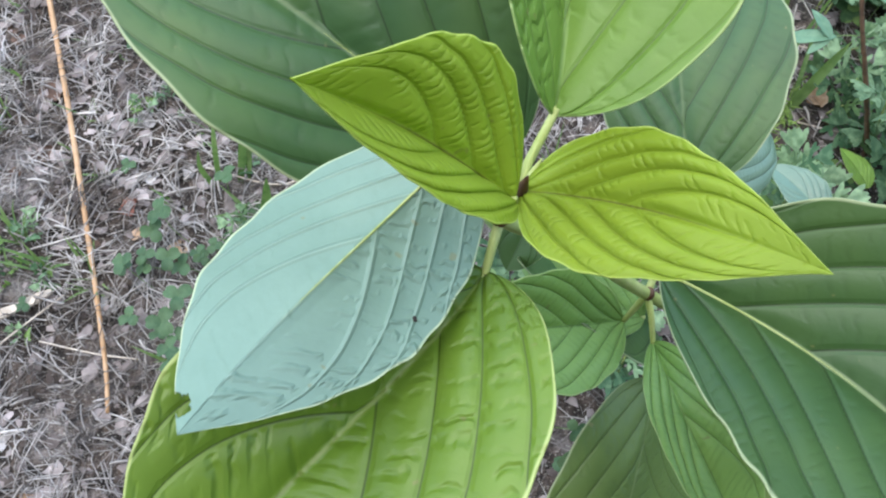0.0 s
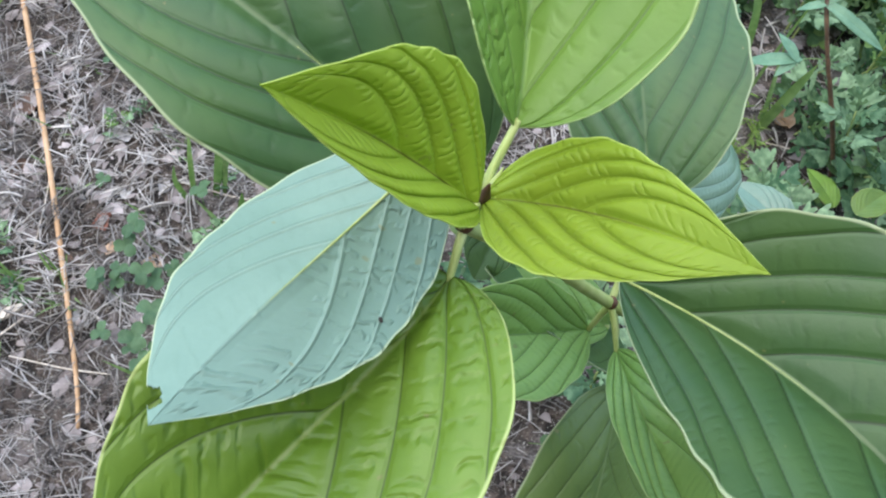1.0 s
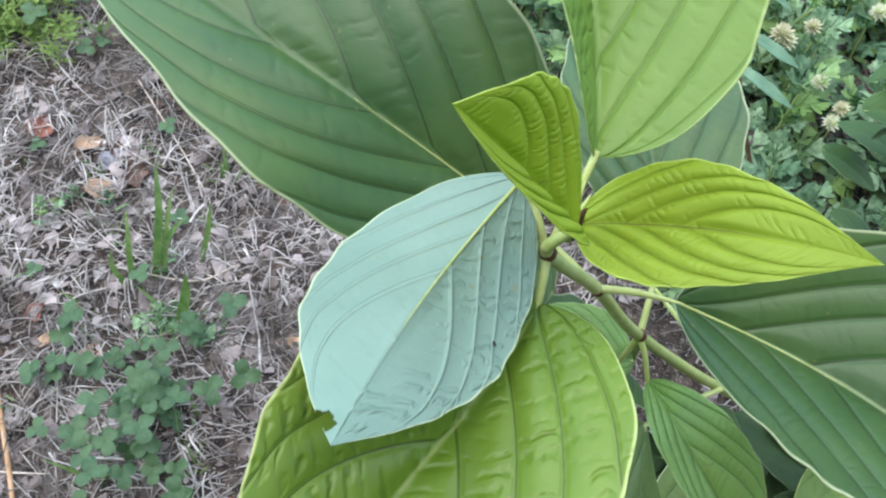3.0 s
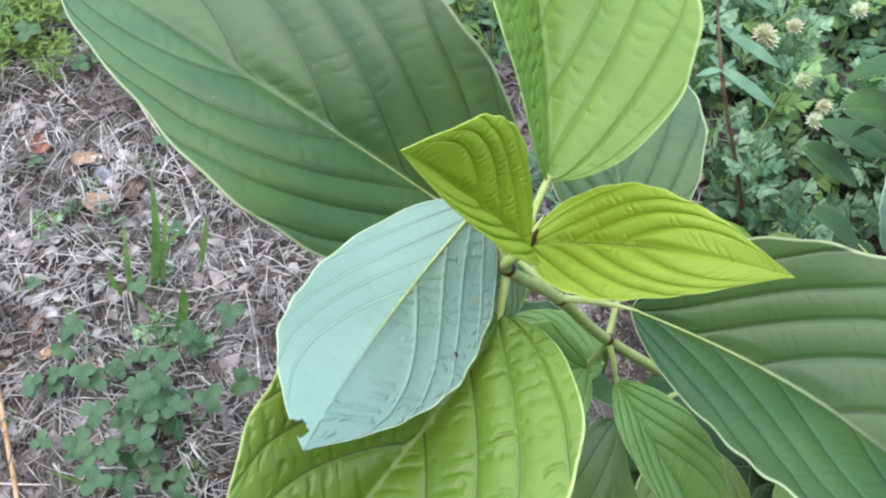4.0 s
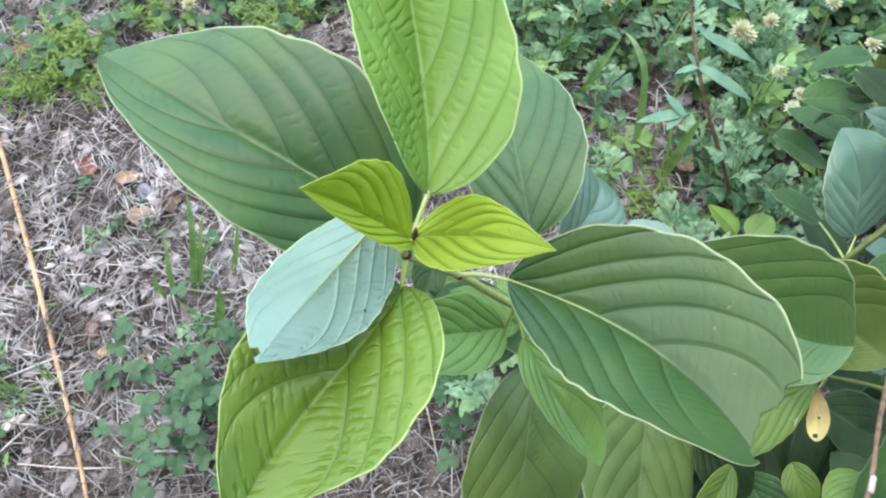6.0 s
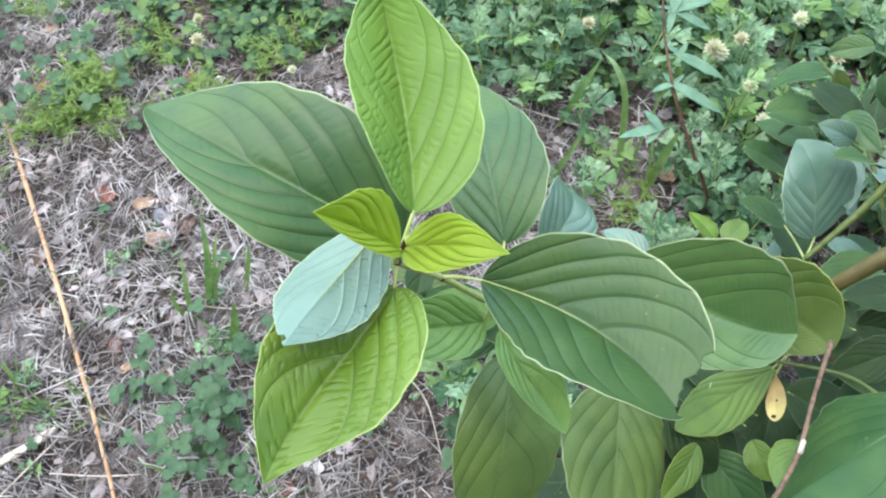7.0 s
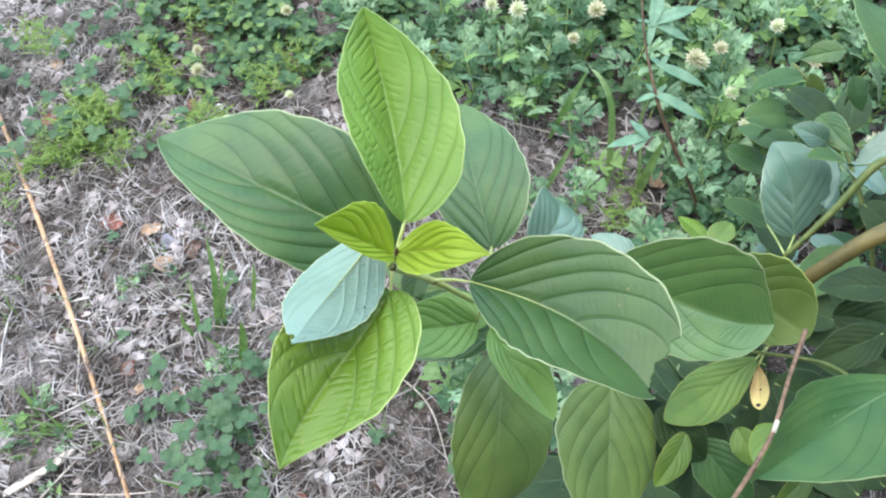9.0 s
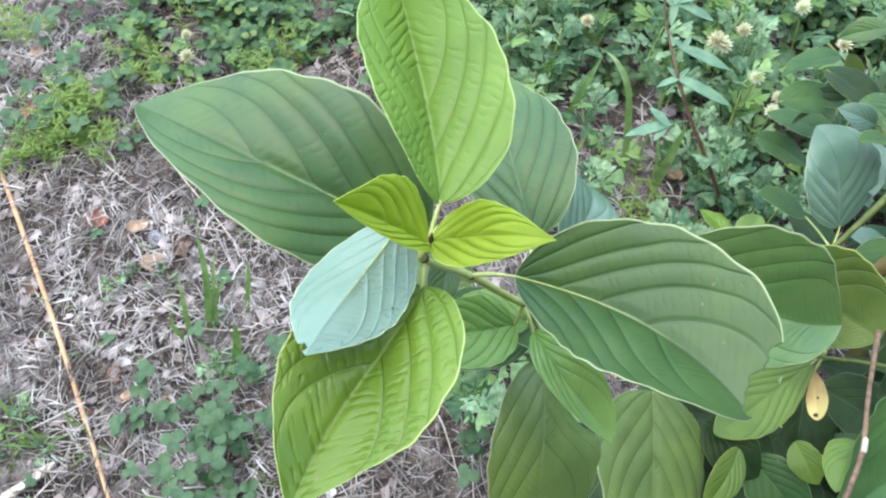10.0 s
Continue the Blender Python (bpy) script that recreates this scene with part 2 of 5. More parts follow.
FADED = plain_material("faded_flower", (0.52, 0.5, 0.34), (0.68, 0.66, 0.5), 250.0, 0.7, 0.2, 0.0003, 0.1, 0.4)
DEAD = {
    "red": plain_material("dead_leaf_red", (0.2, 0.075, 0.05), (0.33, 0.14, 0.1), 120.0, 0.65, 0.5, 0.0006),
    "tan": plain_material("dead_leaf_tan", (0.38, 0.24, 0.14), (0.55, 0.4, 0.28), 120.0, 0.7, 0.5, 0.0006),
    "brown": plain_material("dead_leaf_brown", (0.09, 0.055, 0.04), (0.2, 0.13, 0.1), 120.0, 0.75, 0.5, 0.0006),
    "grey": plain_material("dead_leaf_grey", (0.36, 0.34, 0.33), (0.55, 0.53, 0.52), 120.0, 0.75, 0.5, 0.0006),
    "white": plain_material("white_chip", (0.62, 0.6, 0.58), (0.78, 0.77, 0.76), 200.0, 0.6, 0.3, 0.0004),
}
WEED = plain_material("lobed_weed_leaf", (0.1, 0.22, 0.13), (0.17, 0.31, 0.19), 60.0, 0.5, 0.3, 0.0003, 0.2)
WOOD = plain_material("bleached_wood", (0.42, 0.36, 0.29), (0.62, 0.56, 0.48), 70.0, 0.75, 0.5, 0.0006)
STONE = plain_material("grey_stone", (0.12, 0.12, 0.14), (0.34, 0.34, 0.38), 140.0, 0.8, 0.6, 0.001)
REDSTEM = plain_material("red_stem", (0.06, 0.036, 0.022), (0.15, 0.09, 0.05), 120.0, 0.55, 0.3, 0.0004)


# surface of the added wall that only blocks light
BLOCKER = plain_material("light_blocking_wall", (0.07, 0.06, 0.042), (0.13, 0.115, 0.085), 3.0, 0.9, 0.4, 0.004)


# ---- building helpers ----
def mesh_of(name, verts, faces, mats, uvs=None, smooth=True):
    me = bpy.data.meshes.new(name)
    me.from_pydata([tuple(v) for v in verts], [], faces)
    for m in mats if isinstance(mats, (list, tuple)) else [mats]:
        me.materials.append(m)
    if uvs:
        loops = np.empty(len(me.loops), dtype=np.int32)
        me.loops.foreach_get("vertex_index", loops)
        for key, table in uvs.items():
            me.uv_layers.new(name=key).data.foreach_set("uv", np.asarray(table, dtype=np.float32)[loops].ravel())
    if smooth:
        me.polygons.foreach_set("use_smooth", [True] * len(me.polygons))
    me.update()
    return me


def part(name, me, parent, label=""):
    ob = new(name, me)
    ob.parent = parent
    return tagged(ob, label)


def thing(name, label, category, at=(0, 0, 0), group="", kind=""):
    ob = new(name)
    ob.empty_display_size = 0.01
    ob.location = at
    return tagged(ob, label, category, group, kind)


def curve_points(points, n):
    """n places along a smooth line through the points."""
    P = np.array(points, dtype=float)
    if len(P) == 2:
        return P[0] + np.linspace(0, 1, n)[:, None] * (P[1] - P[0])
    E = np.vstack([2 * P[0] - P[1], P, 2 * P[-1] - P[-2]])
    out = []
    for x in np.linspace(0, len(P) - 1, n):
        i = min(int(x), len(P) - 2)
        t = x - i
        a, b, c, d = E[i:i + 4]
        out.append(0.5 * (2 * b + (c - a) * t + (2 * a - 5 * b + 4 * c - d) * t * t + (3 * b - a - 3 * c + d) * t ** 3))
    return np.array(out)


def unit(v):
    return v / np.maximum(np.linalg.norm(v, axis=-1, keepdims=True), 1e-9)


def tube(points, radii, sides=8, n=None, knobs=0.0, rng=None):
    """Verts and faces of a closed round stem along the points; knobs: how uneven it is."""
    n = n or 6 * len(points)
    C = curve_points(points, n)
    r = np.interp(np.linspace(0, 1, n), np.linspace(0, 1, len(radii)), radii)
    D = unit(np.gradient(C, axis=0))
    ref = np.array([0.0, 0.0, 1.0]) if abs(D[:, 2]).mean() < 0.8 else np.array([1.0, 0.0, 0.0])
    A = unit(np.cross(D, ref))
    B = np.cross(D, A)
    ang = np.linspace(0, 2 * np.pi, sides, endpoint=False)
    ring = np.cos(ang)[None, :, None] * A[:, None] + np.sin(ang)[None, :, None] * B[:, None]
    rr = r[:, None] * np.ones(sides)
    if knobs:
        rr = rr * (1 + knobs * (rng or np.random.RandomState(3)).uniform(-1, 1, rr.shape))
    V = (C[:, None] + rr[..., None] * ring).reshape(-1, 3)
    F = []
    for i in range(n - 1):
        for j in range(sides):
            k = (j + 1) % sides
            F.append((i * sides + j, i * sides + k, (i + 1) * sides + k, (i + 1) * sides + j))
    F.append(tuple(range(sides - 1, -1, -1)))
    F.append(tuple((n - 1) * sides + j for j in range(sides)))
    return V, F


def blade(b, t, roll, h1, h2, k1, k2, wl, wr, a, bb, fl, fr, curl, twist, relief=0.012, veins=3.7, sweep=0.58, bow=0.35, wavy=0.01, ns=84, nu=20, bites=(), thick=0.0003, seed=0):
    """A leaf blade from its base b to its tip t. roll turns it about that line, h and k bend the rib up and sideways, wl and wr are its half widths,
    a and bb shape its outline, fl and fr fold the halves up, curl bends them, twist turns the tip. Lengths are in parts of the leaf's own.
    Gives verts, faces, two maps and the rib's line."""
    B, T = np.array(b, float), np.array(t, float)
    L = np.linalg.norm(T - B)
    X = (T - B) / L
    S = unit(np.cross(np.array([0, 0, 1.0]), X))
    N = np.cross(X, S)
    S, N = math.cos(roll) * S + math.sin(roll) * N, -math.sin(roll) * S + math.cos(roll) * N
    s = (0.5 - 0.5 * np.cos(np.linspace(0, np.pi, ns)))[:, None] * 0.5 + np.linspace(0, 1, ns)[:, None] * 0.5
    C1, C2 = B + X * L / 3 + N * h1 * L + S * k1 * L, B + X * 2 * L / 3 + N * h2 * L + S * k2 * L
    P = (1 - s) ** 3 * B + 3 * (1 - s) ** 2 * s * C1 + 3 * (1 - s) * s * s * C2 + s ** 3 * T
    D = unit(3 * (1 - s) ** 2 * (C1 - B) + 6 * (1 - s) * s * (C2 - C1) + 3 * s * s * (T - C2))
    S2 = unit(S - D * (D @ S)[:, None])
    N2 = np.cross(D, S2)
    tw = twist * (s - 0.5)
    Sx, Nx = np.cos(tw) * S2 + np.sin(tw) * N2, -np.sin(tw) * S2 + np.cos(tw) * N2
    sm = a / (a + bb)
    profile = s ** a * (1 - s) ** bb / (sm ** a * (1 - sm) ** bb)
    u = np.sin(np.linspace(-1, 1, 2 * nu + 1) * np.pi / 2) * 0.5 + np.linspace(-1, 1, 2 * nu + 1) * 0.5
    rng = np.random.RandomState(seed)
    ph = rng.uniform(0, 6.28, 8)
    V, UV, VN = [], [], []
    for x in u:
        side, v = (1.0 if x >= 0 else -1.0), abs(x)
        W = (wl if x >= 0 else wr) * L * profile
        f = fl if x >= 0 else fr
        edge = 1 + 0.012 * np.sin(47 * s + ph[0] * side) * v ** 3 + 0.014 * np.sin(19 * s + ph[1] * side) * v ** 3
        p = P + v * W * edge * (math.cos(f) * side * Sx + math.sin(f) * Nx) + curl * v * v * W * Nx
        s0 = s - sweep * ((1.0 - bow) * v + bow * v ** 2) - (0.035 if side < 0 else 0.0)
        q = veins * np.where(s0 > 0, 1.25 * np.tanh(s0 / 0.72), s0 / 0.8)
        q = np.minimum(q, math.floor(veins * 0.8) + 0.5)
        bulge = np.abs(np.sin(np.pi * q)) ** 0.6 * np.clip((s0 + 0.45) * 5, 0, 1) * (1 - v ** 5) * np.clip(2.4 * (1 - s) - 0.12, 0, 1) * np.minimum(1, v * 9) * np.minimum(1, 0.1 + profile)
        wave = v ** 2 * (np.sin(11 * s + ph[2] + side) * 0.6 + np.sin(23 * s + ph[3] - side) * 0.4) * np.sqrt(np.clip(4 * s * (1 - s), 0, 1))
        p = p + Nx * L * (relief * bulge + wavy * wave)
        V.append(p)
        UV.append(np.concatenate([s, np.full_like(s, x)], 1))
        VN.append(np.concatenate([q, 1.3 * s + v * W / L], 1))
    m = len(u)
    V, UV, VN = np.stack(V, 1), np.stack(UV, 1).reshape(-1, 2), np.stack(VN, 1).reshape(-1, 2)
    normal = unit(np.cross(np.gradient(V, axis=0), np.gradient(V, axis=1)))
    normal[0], normal[-1] = normal[1], normal[-2]
    top, under = V.reshape(-1, 3), (V - thick * normal * np.sign((normal * Nx[:, None]).sum(-1, keepdims=True) + 1e-9)).reshape(-1, 3)
    keep = np.ones((ns - 1, m - 1), bool)
    mid = 0.25 * (V[:-1, :-1] + V[1:, :-1] + V[:-1, 1:] + V[1:, 1:])
    for bs, bu, br in bites:
        c = V[int(np.argmin(abs(s[:, 0] - bs))), int(np.argmin(abs(u - bu)))]
        way = mid - c
        ang = np.arctan2(way @ S, way @ X)
        keep &= np.linalg.norm(way, axis=-1) > br * L * (1 + 0.15 * np.sin(3 * ang + 1) + 0.07 * np.sin(7 * ang))
    F, off = [], ns * m
    for i in range(ns - 1):
        for j in range(m - 1):
            if not keep[i, j]:
                continue
            q0, q1, q2, q3 = i * m + j, i * m + j + 1, (i + 1) * m + j + 1, (i + 1) * m + j
            F.append((q0, q3, q2, q1))
            F.append((off + q0, off + q1, off + q2, off + q3))
            if j == 0 or not keep[i, j - 1]:
                F.append((q0, off + q0, off + q3, q3))
            if j == m - 2 or not keep[i, j + 1]:
                F.append((q1, q2, off + q2, off + q1))
            if i > 0 and not keep[i - 1, j]:
                F.append((q0, q1, off + q1, off + q0))
            if i < ns - 2 and not keep[i + 1, j]:
                F.append((q3, off + q3, off + q2, q2))
    return np.vstack([top, under]), F, {"blade": np.vstack([UV, UV]), "veins": np.vstack([VN, VN])}, P + Nx * 0.0001


def leaf(parent, mat, b, t, roll, bend, side, width, shape, fold, curl, twist, label="", joint=None, stalk=0.0011, stalk_mat=None, ribbed=False, spots=(), **more):
    """A leaf under parent with its stalk, which starts at joint and runs on as the midrib."""
    leaf.count += 1
    V, F, maps, rib = blade(b, t, roll, *bend, *side, *width, *shape, *fold, curl, twist, seed=leaf.count, **more)
    o = parent.location
    ob = part("leaf", mesh_of("leaf", V - np.array(o), F, LEAF[mat], maps), parent, label)
    n = max(3, int(len(rib) * ((0.6 if mat == "pale" else 0.45) if ribbed else 0.12)))
    pts = [p for p in rib[2:n:8]] if ribbed else [rib[1], rib[2], rib[4]]
    radii = list(np.linspace(0.38, 0.03, len(pts)) * stalk) if ribbed else list(np.linspace(0.7, 0.1, len(pts)) * stalk)
    if joint is not None:
        j, b0 = np.array(joint), np.array(b)
        pts = [j, 0.5 * (j + b0) + np.array([0, 0, 0.0015])] + pts
        radii = [stalk, stalk * 0.85] + radii
    V, F = tube([p - np.array(o) for p in pts], radii, 8, 5 * len(pts))
    part("petiole", mesh_of("petiole", V, F, stalk_mat or STEM), ob)
    for fs, fu, size in spots:
        m = 2 * more.get("nu", 20) + 1
        uv = maps["blade"][:len(maps["blade"]) // 2]
        k = int(np.argmin((uv[:, 0] - fs) ** 2 + (0.4 * (uv[:, 1] - fu)) ** 2))
        c, d1, d2 = (np.array(ob.data.vertices[i].co) for i in (k, k + m, k + 1))
        ax = unit(d1 - c)
        up = unit(np.cross(ax, d2 - c))
        up = up if up[2] > 0 else -up
        ay = np.cross(up, ax)
        ring = [c + up * 0.00035 + size * (math.cos(a) * ax * 0.75 + math.sin(a) * ay) for a in np.linspace(0, 2 * math.pi, 12, endpoint=False)]
        part("spot", mesh_of("spot", [c + up * 0.0005] + ring, [(0, i + 1, (i + 1) % 12 + 1) for i in range(12)], SPOT), ob, "small dark damage spot")
    return ob


leaf.count = 0

# ---- ground ----
rng = np.random.RandomState(11)
near = np.linspace(-1.0, 1.0, 181)
far = np.array([1.3, 2, 3.5, 7, 15, 40, 120, 400, 1200])
axis = np.concatenate([-far[::-1], near, far])
xs, ys = axis + 0.2, axis + 0.5


def ground_height(x, y):
    if abs(x - 0.2) > 1.1 or abs(y - 0.5) > 1.1:
        return 0.0
    v = Vector((x * 5, y * 5, 0.3))
    return 0.010 * noise.noise(v) + 0.006 * noise.noise(v * 4.1) + 0.003 * noise.noise(v * 11.0)


nx = len(xs)
GV = [(x, y, ground_height(x, y)) for y in ys for x in xs]
GF = [(j * nx + i, j * nx + i + 1, (j + 1) * nx + i + 1, (j + 1) * nx + i) for j in range(nx - 1) for i in range(nx - 1)]
ground = tagged(new("ground", mesh_of("ground", GV, GF, SOIL)), "brown soil covered with greyed dry plant litter", "ground", kind="structure")


# unseen wall, added to cut sky light and darken reflections from the south
WV = [(x, y, z) for z in (-0.1, 4.2) for x, y in ((-4.0, -1.9), (4.5, -1.9), (4.5, -1.65), (-4.0, -1.65))]
tagged(new("light_block_south", mesh_of("light_block_south", WV, [(3, 2, 1, 0), (4, 5, 6, 7)] + [(k, (k + 1) % 4, 4 + (k + 1) % 4, 4 + k) for k in range(4)], BLOCKER, None, False)), "unseen dark brown wall added to block light from the south", "wall", kind="structure")


def greenness(x, y):
    """How thickly the herbs grow: thick beyond the bare litter and on the shrub's side."""
    e = y - 0.70 + 0.25 * x + 0.10 * noise.noise(Vector((x * 6, y * 6, 5.0)))
    r = x - 0.34 + 0.35 * (y - 0.45) + 0.08 * noise.noise(Vector((x * 5, y * 5, 9.0)))
    e = min(1.0, e * 6 + 0.5) * min(1.0, max(0.0, (x + 0.40) * 7))
    return max(e, min(1.0, r * 5 + 0.5), 0.0)


def bare_spot(x, y):
    """A spot among the herbs where the brown litter shows."""
    return math.hypot((x - 0.34) / 0.17, (y - 0.49) / 0.11) < 1.0


def shrub_shade(x, y):
    """Where the litter is thinned, dark soil standing in for the shrub's shade."""
    return min(1.0, max(0.0, (x + 0.06) * 12)) * min(1.0, max(0.0, (0.36 - y) * 12))


def straws(count, seed, low, high):
    """Many thin bent dry stalks lying on the ground."""
    r = np.random.RandomState(seed)
    V, F = [], []
    for _ in range(count):
        x, y = r.uniform(-0.85, 1.15), r.uniform(-0.25, 1.35)
        if r.rand() < max(0.85 * greenness(x, y), 0.6 * shrub_shade(x, y)):
            continue
        lay = 5.0 * noise.noise(Vector((x * 9, y * 9, 2.0))) + 4.0 * noise.noise(Vector((x * 2.5, y * 2.5, 7.0)))
        a, l, w = lay + r.normal(0, 0.7) + (math.pi if r.rand() < 0.5 else 0), r.uniform(low, high) * r.uniform(0.4, 1.0) * (2.4 if r.rand() < 0.05 else 1.0), r.uniform(0.00025, 0.0008) * (2.2 if r.rand() < 0.07 else 1.0)
        bend, lift = r.normal(0, 0.12), r.uniform(0.001, 0.013)
        rise = r.uniform(-0.006, 0.010)
        k = len(V)
        for i in range(4):
            f = i / 3
            aa = a + bend * f
            px, py = x + math.cos(aa) * l * f, y + math.sin(aa) * l * f
            pz = max(ground_height(px, py), -0.02) + lift + rise * f + 0.004 * math.sin(3.1 * f)
            ox, oy = -math.sin(aa) * w, math.cos(aa) * w
            V += [(px + ox, py + oy, pz), (px - ox, py - oy, pz), (px, py, pz + w * 1.2)]
        for i in range(3):
            q = k + 3 * i
            F += [(q, q + 3, q + 5, q + 2), (q + 2, q + 5, q + 4, q + 1), (q + 1, q + 4, q + 3, q)]
    return V, F


V, F = straws(58000, 5, 0.006, 0.056)
tagged(new("dry_straw", mesh_of("dry_straw", V, F, STRAW)), "greyish dry straw and grass stalks strewn on soil", "straw", kind="stuff")


def flakes(count, seed):
    """Broken dead leaf bits: small curled shapes."""
    r = np.random.RandomState(seed)
    V, F = [], []
    for _ in range(count):
        x, y = r.uniform(-0.85, 1.15), r.uniform(-0.25, 1.35)
        if r.rand() < 0.6 * shrub_shade(x, y):
            continue
        z, size, a = ground_height(x, y) + r.uniform(0.001, 0.008), 0.002 + 0.010 * r.rand() ** 2.4, r.uniform(0, 6.28)
        tilt = r.uniform(-0.5, 0.5, 2)
        n, k = r.randint(5, 8), len(V)
        V.append((x, y, z + size * 0.25))
        for i in range(n):
            f = 6.283 * i / n
            rr = size * r.uniform(0.5, 1.0) * (1.0 if i % 2 else 0.8)
            dx, dy = math.cos(f) * rr * 1.5, math.sin(f) * rr
            V.append((x + dx * math.cos(a) - dy * math.sin(a), y + dx * math.sin(a) + dy * math.cos(a), z + dx * tilt[0] * 0.6 + dy * tilt[1] * 0.6))
        F += [(k, k + 1 + i, k + 1 + (i + 1) % n) for i in range(n)]
    return V, F


V, F = flakes(15000, 6)
tagged(new("leaf_litter", mesh_of("leaf_litter", V, F, FLAKE)), "broken grey and brown dead leaf flakes on soil", "leaf litter", kind="stuff")

# ---- the dogwood shrub ----
shrub = thing("dogwood_shrub", "dogwood shrub with broad ribbed green leaves and bright young shoot tip", "shrub", (0.55, 0.16, 0.0))
O = np.array(shrub.location)


def stem(name, points, radii, mat, label="", sides=10, knobs=0.05):
    V, F = tube([np.array(p) - O for p in points], radii, sides, 10 * len(points), knobs)
    return part(name, mesh_of(name, V, F, mat), shrub, label)


shoot = stem("shoot", [(0.31, 0.098, 0.43), (0.21, 0.078, 0.455), (0.123, 0.070, 0.565), (0.0735, 0.0736, 0.625), (0.0477, 0.0713, 0.672), (0.0299, 0.0686, 0.700), (0.0318, 0.068, 0.711)],
             [0.0030, 0.0024, 0.0019, 0.0017, 0.0016, 0.0014, 0.001], STEM, "pale green ribbed young shoot", 12)
stem("branch", [(0.29, 0.095, 0.43), (0.335, 0.104, 0.495), (0.376, 0.112, 0.52), (0.47, 0.13, 0.50), (0.55, 0.15, 0.38), (0.57, 0.16, 0.2), (0.55, 0.16, -0.01)], [0.0045, 0.0056, 0.0065, 0.008, 0.009, 0.010, 0.012], BRANCH, "olive-brown branch with smooth bark", 12)
stem("branch", [(0.396, 0.183, 0.33), (0.44, 0.205, 0.365), (0.482, 0.227, 0.40), (0.53, 0.22, 0.34), (0.565, 0.165, 0.2)], [0.0024, 0.0034, 0.0042, 0.005, 0.006], SIDE, "green side branch")
stem("branch", [(0.53, 0.44, 0.272), (0.548, 0.39, 0.262), (0.56, 0.31, 0.235), (0.57, 0.22, 0.18), (0.565, 0.165, 0.1)], [0.0014, 0.002, 0.0026, 0.003, 0.0035], SIDE, "thin green side branch")
stem("branch", [(0.27, 0.082, 0.42), (0.3239, 0.0487, 0.45), (0.3521, 0.015, 0.47), (0.46, 0.05, 0.40), (0.55, 0.14, 0.25)], [0.0012, 0.0014, 0.0018, 0.0024, 0.003], SIDE, "thin yellow-green twig")
stem("twig", [(0.2993, 0.0594, 0.50), (0.2595, 0.0219, 0.535), (0.2248, -0.012, 0.568), (0.2019, -0.0303, 0.585), (0.175, -0.05, 0.60)], [0.0018, 0.0012, 0.0013, 0.0013, 0.0012], TWIG, "broken reddish-brown twig", 9, 0.15)
stem("twig", [(0.2285, -0.0085, 0.5665), (0.2215, -0.0150, 0.573)], [0.0014, 0.0014], WOOD, "pale patch of stripped bark", 9, 0.1)
# scars and bud at the joints
for p, r in (((0.0299, 0.0686, 0.7005), 0.0017), ((0.0482, 0.0713, 0.6715), 0.0017), ((0.0735, 0.0736, 0.6255), 0.0018)):
    d = 0.0009
    V, F = tube([np.array(p) - O - np.array([-d, 0, d]), np.array(p) - O, np.array(p) - O + np.array([-d, 0, d])], [r * 0.9, r * 1.15, r * 0.85], 12, 9, 0.08)
    part("node_ring", mesh_of("node_ring", V, F, BUD), shrub, "dark brown leaf scar ring")
V, F = tube([np.array(p) - O for p in ((0.0325, 0.0685, 0.709), (0.0330, 0.0690, 0.7135), (0.0336, 0.0693, 0.718))], [0.0013, 0.0011, 0.0002], 8, 10)
part("bud", mesh_of("bud", V, F, BUD), shrub, "small brown terminal bud")
for d in ((0.004, 0.006), (0.0035, 0.009), (-0.003, 0.007)):
    V, F = tube([np.array(p) - O for p in ((0.0325, 0.0685, 0.706), (0.0325 + d[0] * 0.5, 0.0685 + d[1] * 0.6, 0.7105), (0.0325 + d[0], 0.0685 + d[1], 0.7135))], [0.0009, 0.0008, 0.0001], 7, 9)
    part("bract", mesh_of("bract", V, F, STEM), shrub, "tiny pale green bract")

S0, S1, S2, S3, S4 = (0.0318, 0.068, 0.709), (0.0299, 0.0686, 0.699), (0.0477, 0.0713, 0.672), (0.0735, 0.0736, 0.625), (0.123, 0.070, 0.570)
leaf(shrub, "young", (0.0313, 0.0656, 0.7171), (0.0043, 0.0620, 0.7628), -0.560, bend=(-0.0885, -0.032), side=(-0.049, -0.044), width=(0.2588, 0.3321), shape=(0.5705, 1.104), fold=(0.9303, 0.3606), curl=-0.183, twist=-0.474, label="bright yellow-green young leaf folded upward", joint=S0, sweep=0.65, bow=0.35, relief=0.026, wavy=0.008, veins=3.35, stalk=0.0008, ns=130, nu=36)
leaf(shrub, "young", (0.0331, 0.0693, 0.7116), (0.0696, 0.0461, 0.7409), 0.208, bend=(-0.0479, 0.0694), side=(0.071, 0.0332), width=(0.2433, 0.2543), shape=(0.5577, 1.142), fold=(0.2353, 0.2239), curl=-0.033, twist=0.559, label="bright yellow-green young leaf with pointed tip", joint=S0, sweep=0.65, bow=0.35, relief=0.026, wavy=0.006, veins=3.35, stalk=0.0009, ns=130, nu=36)
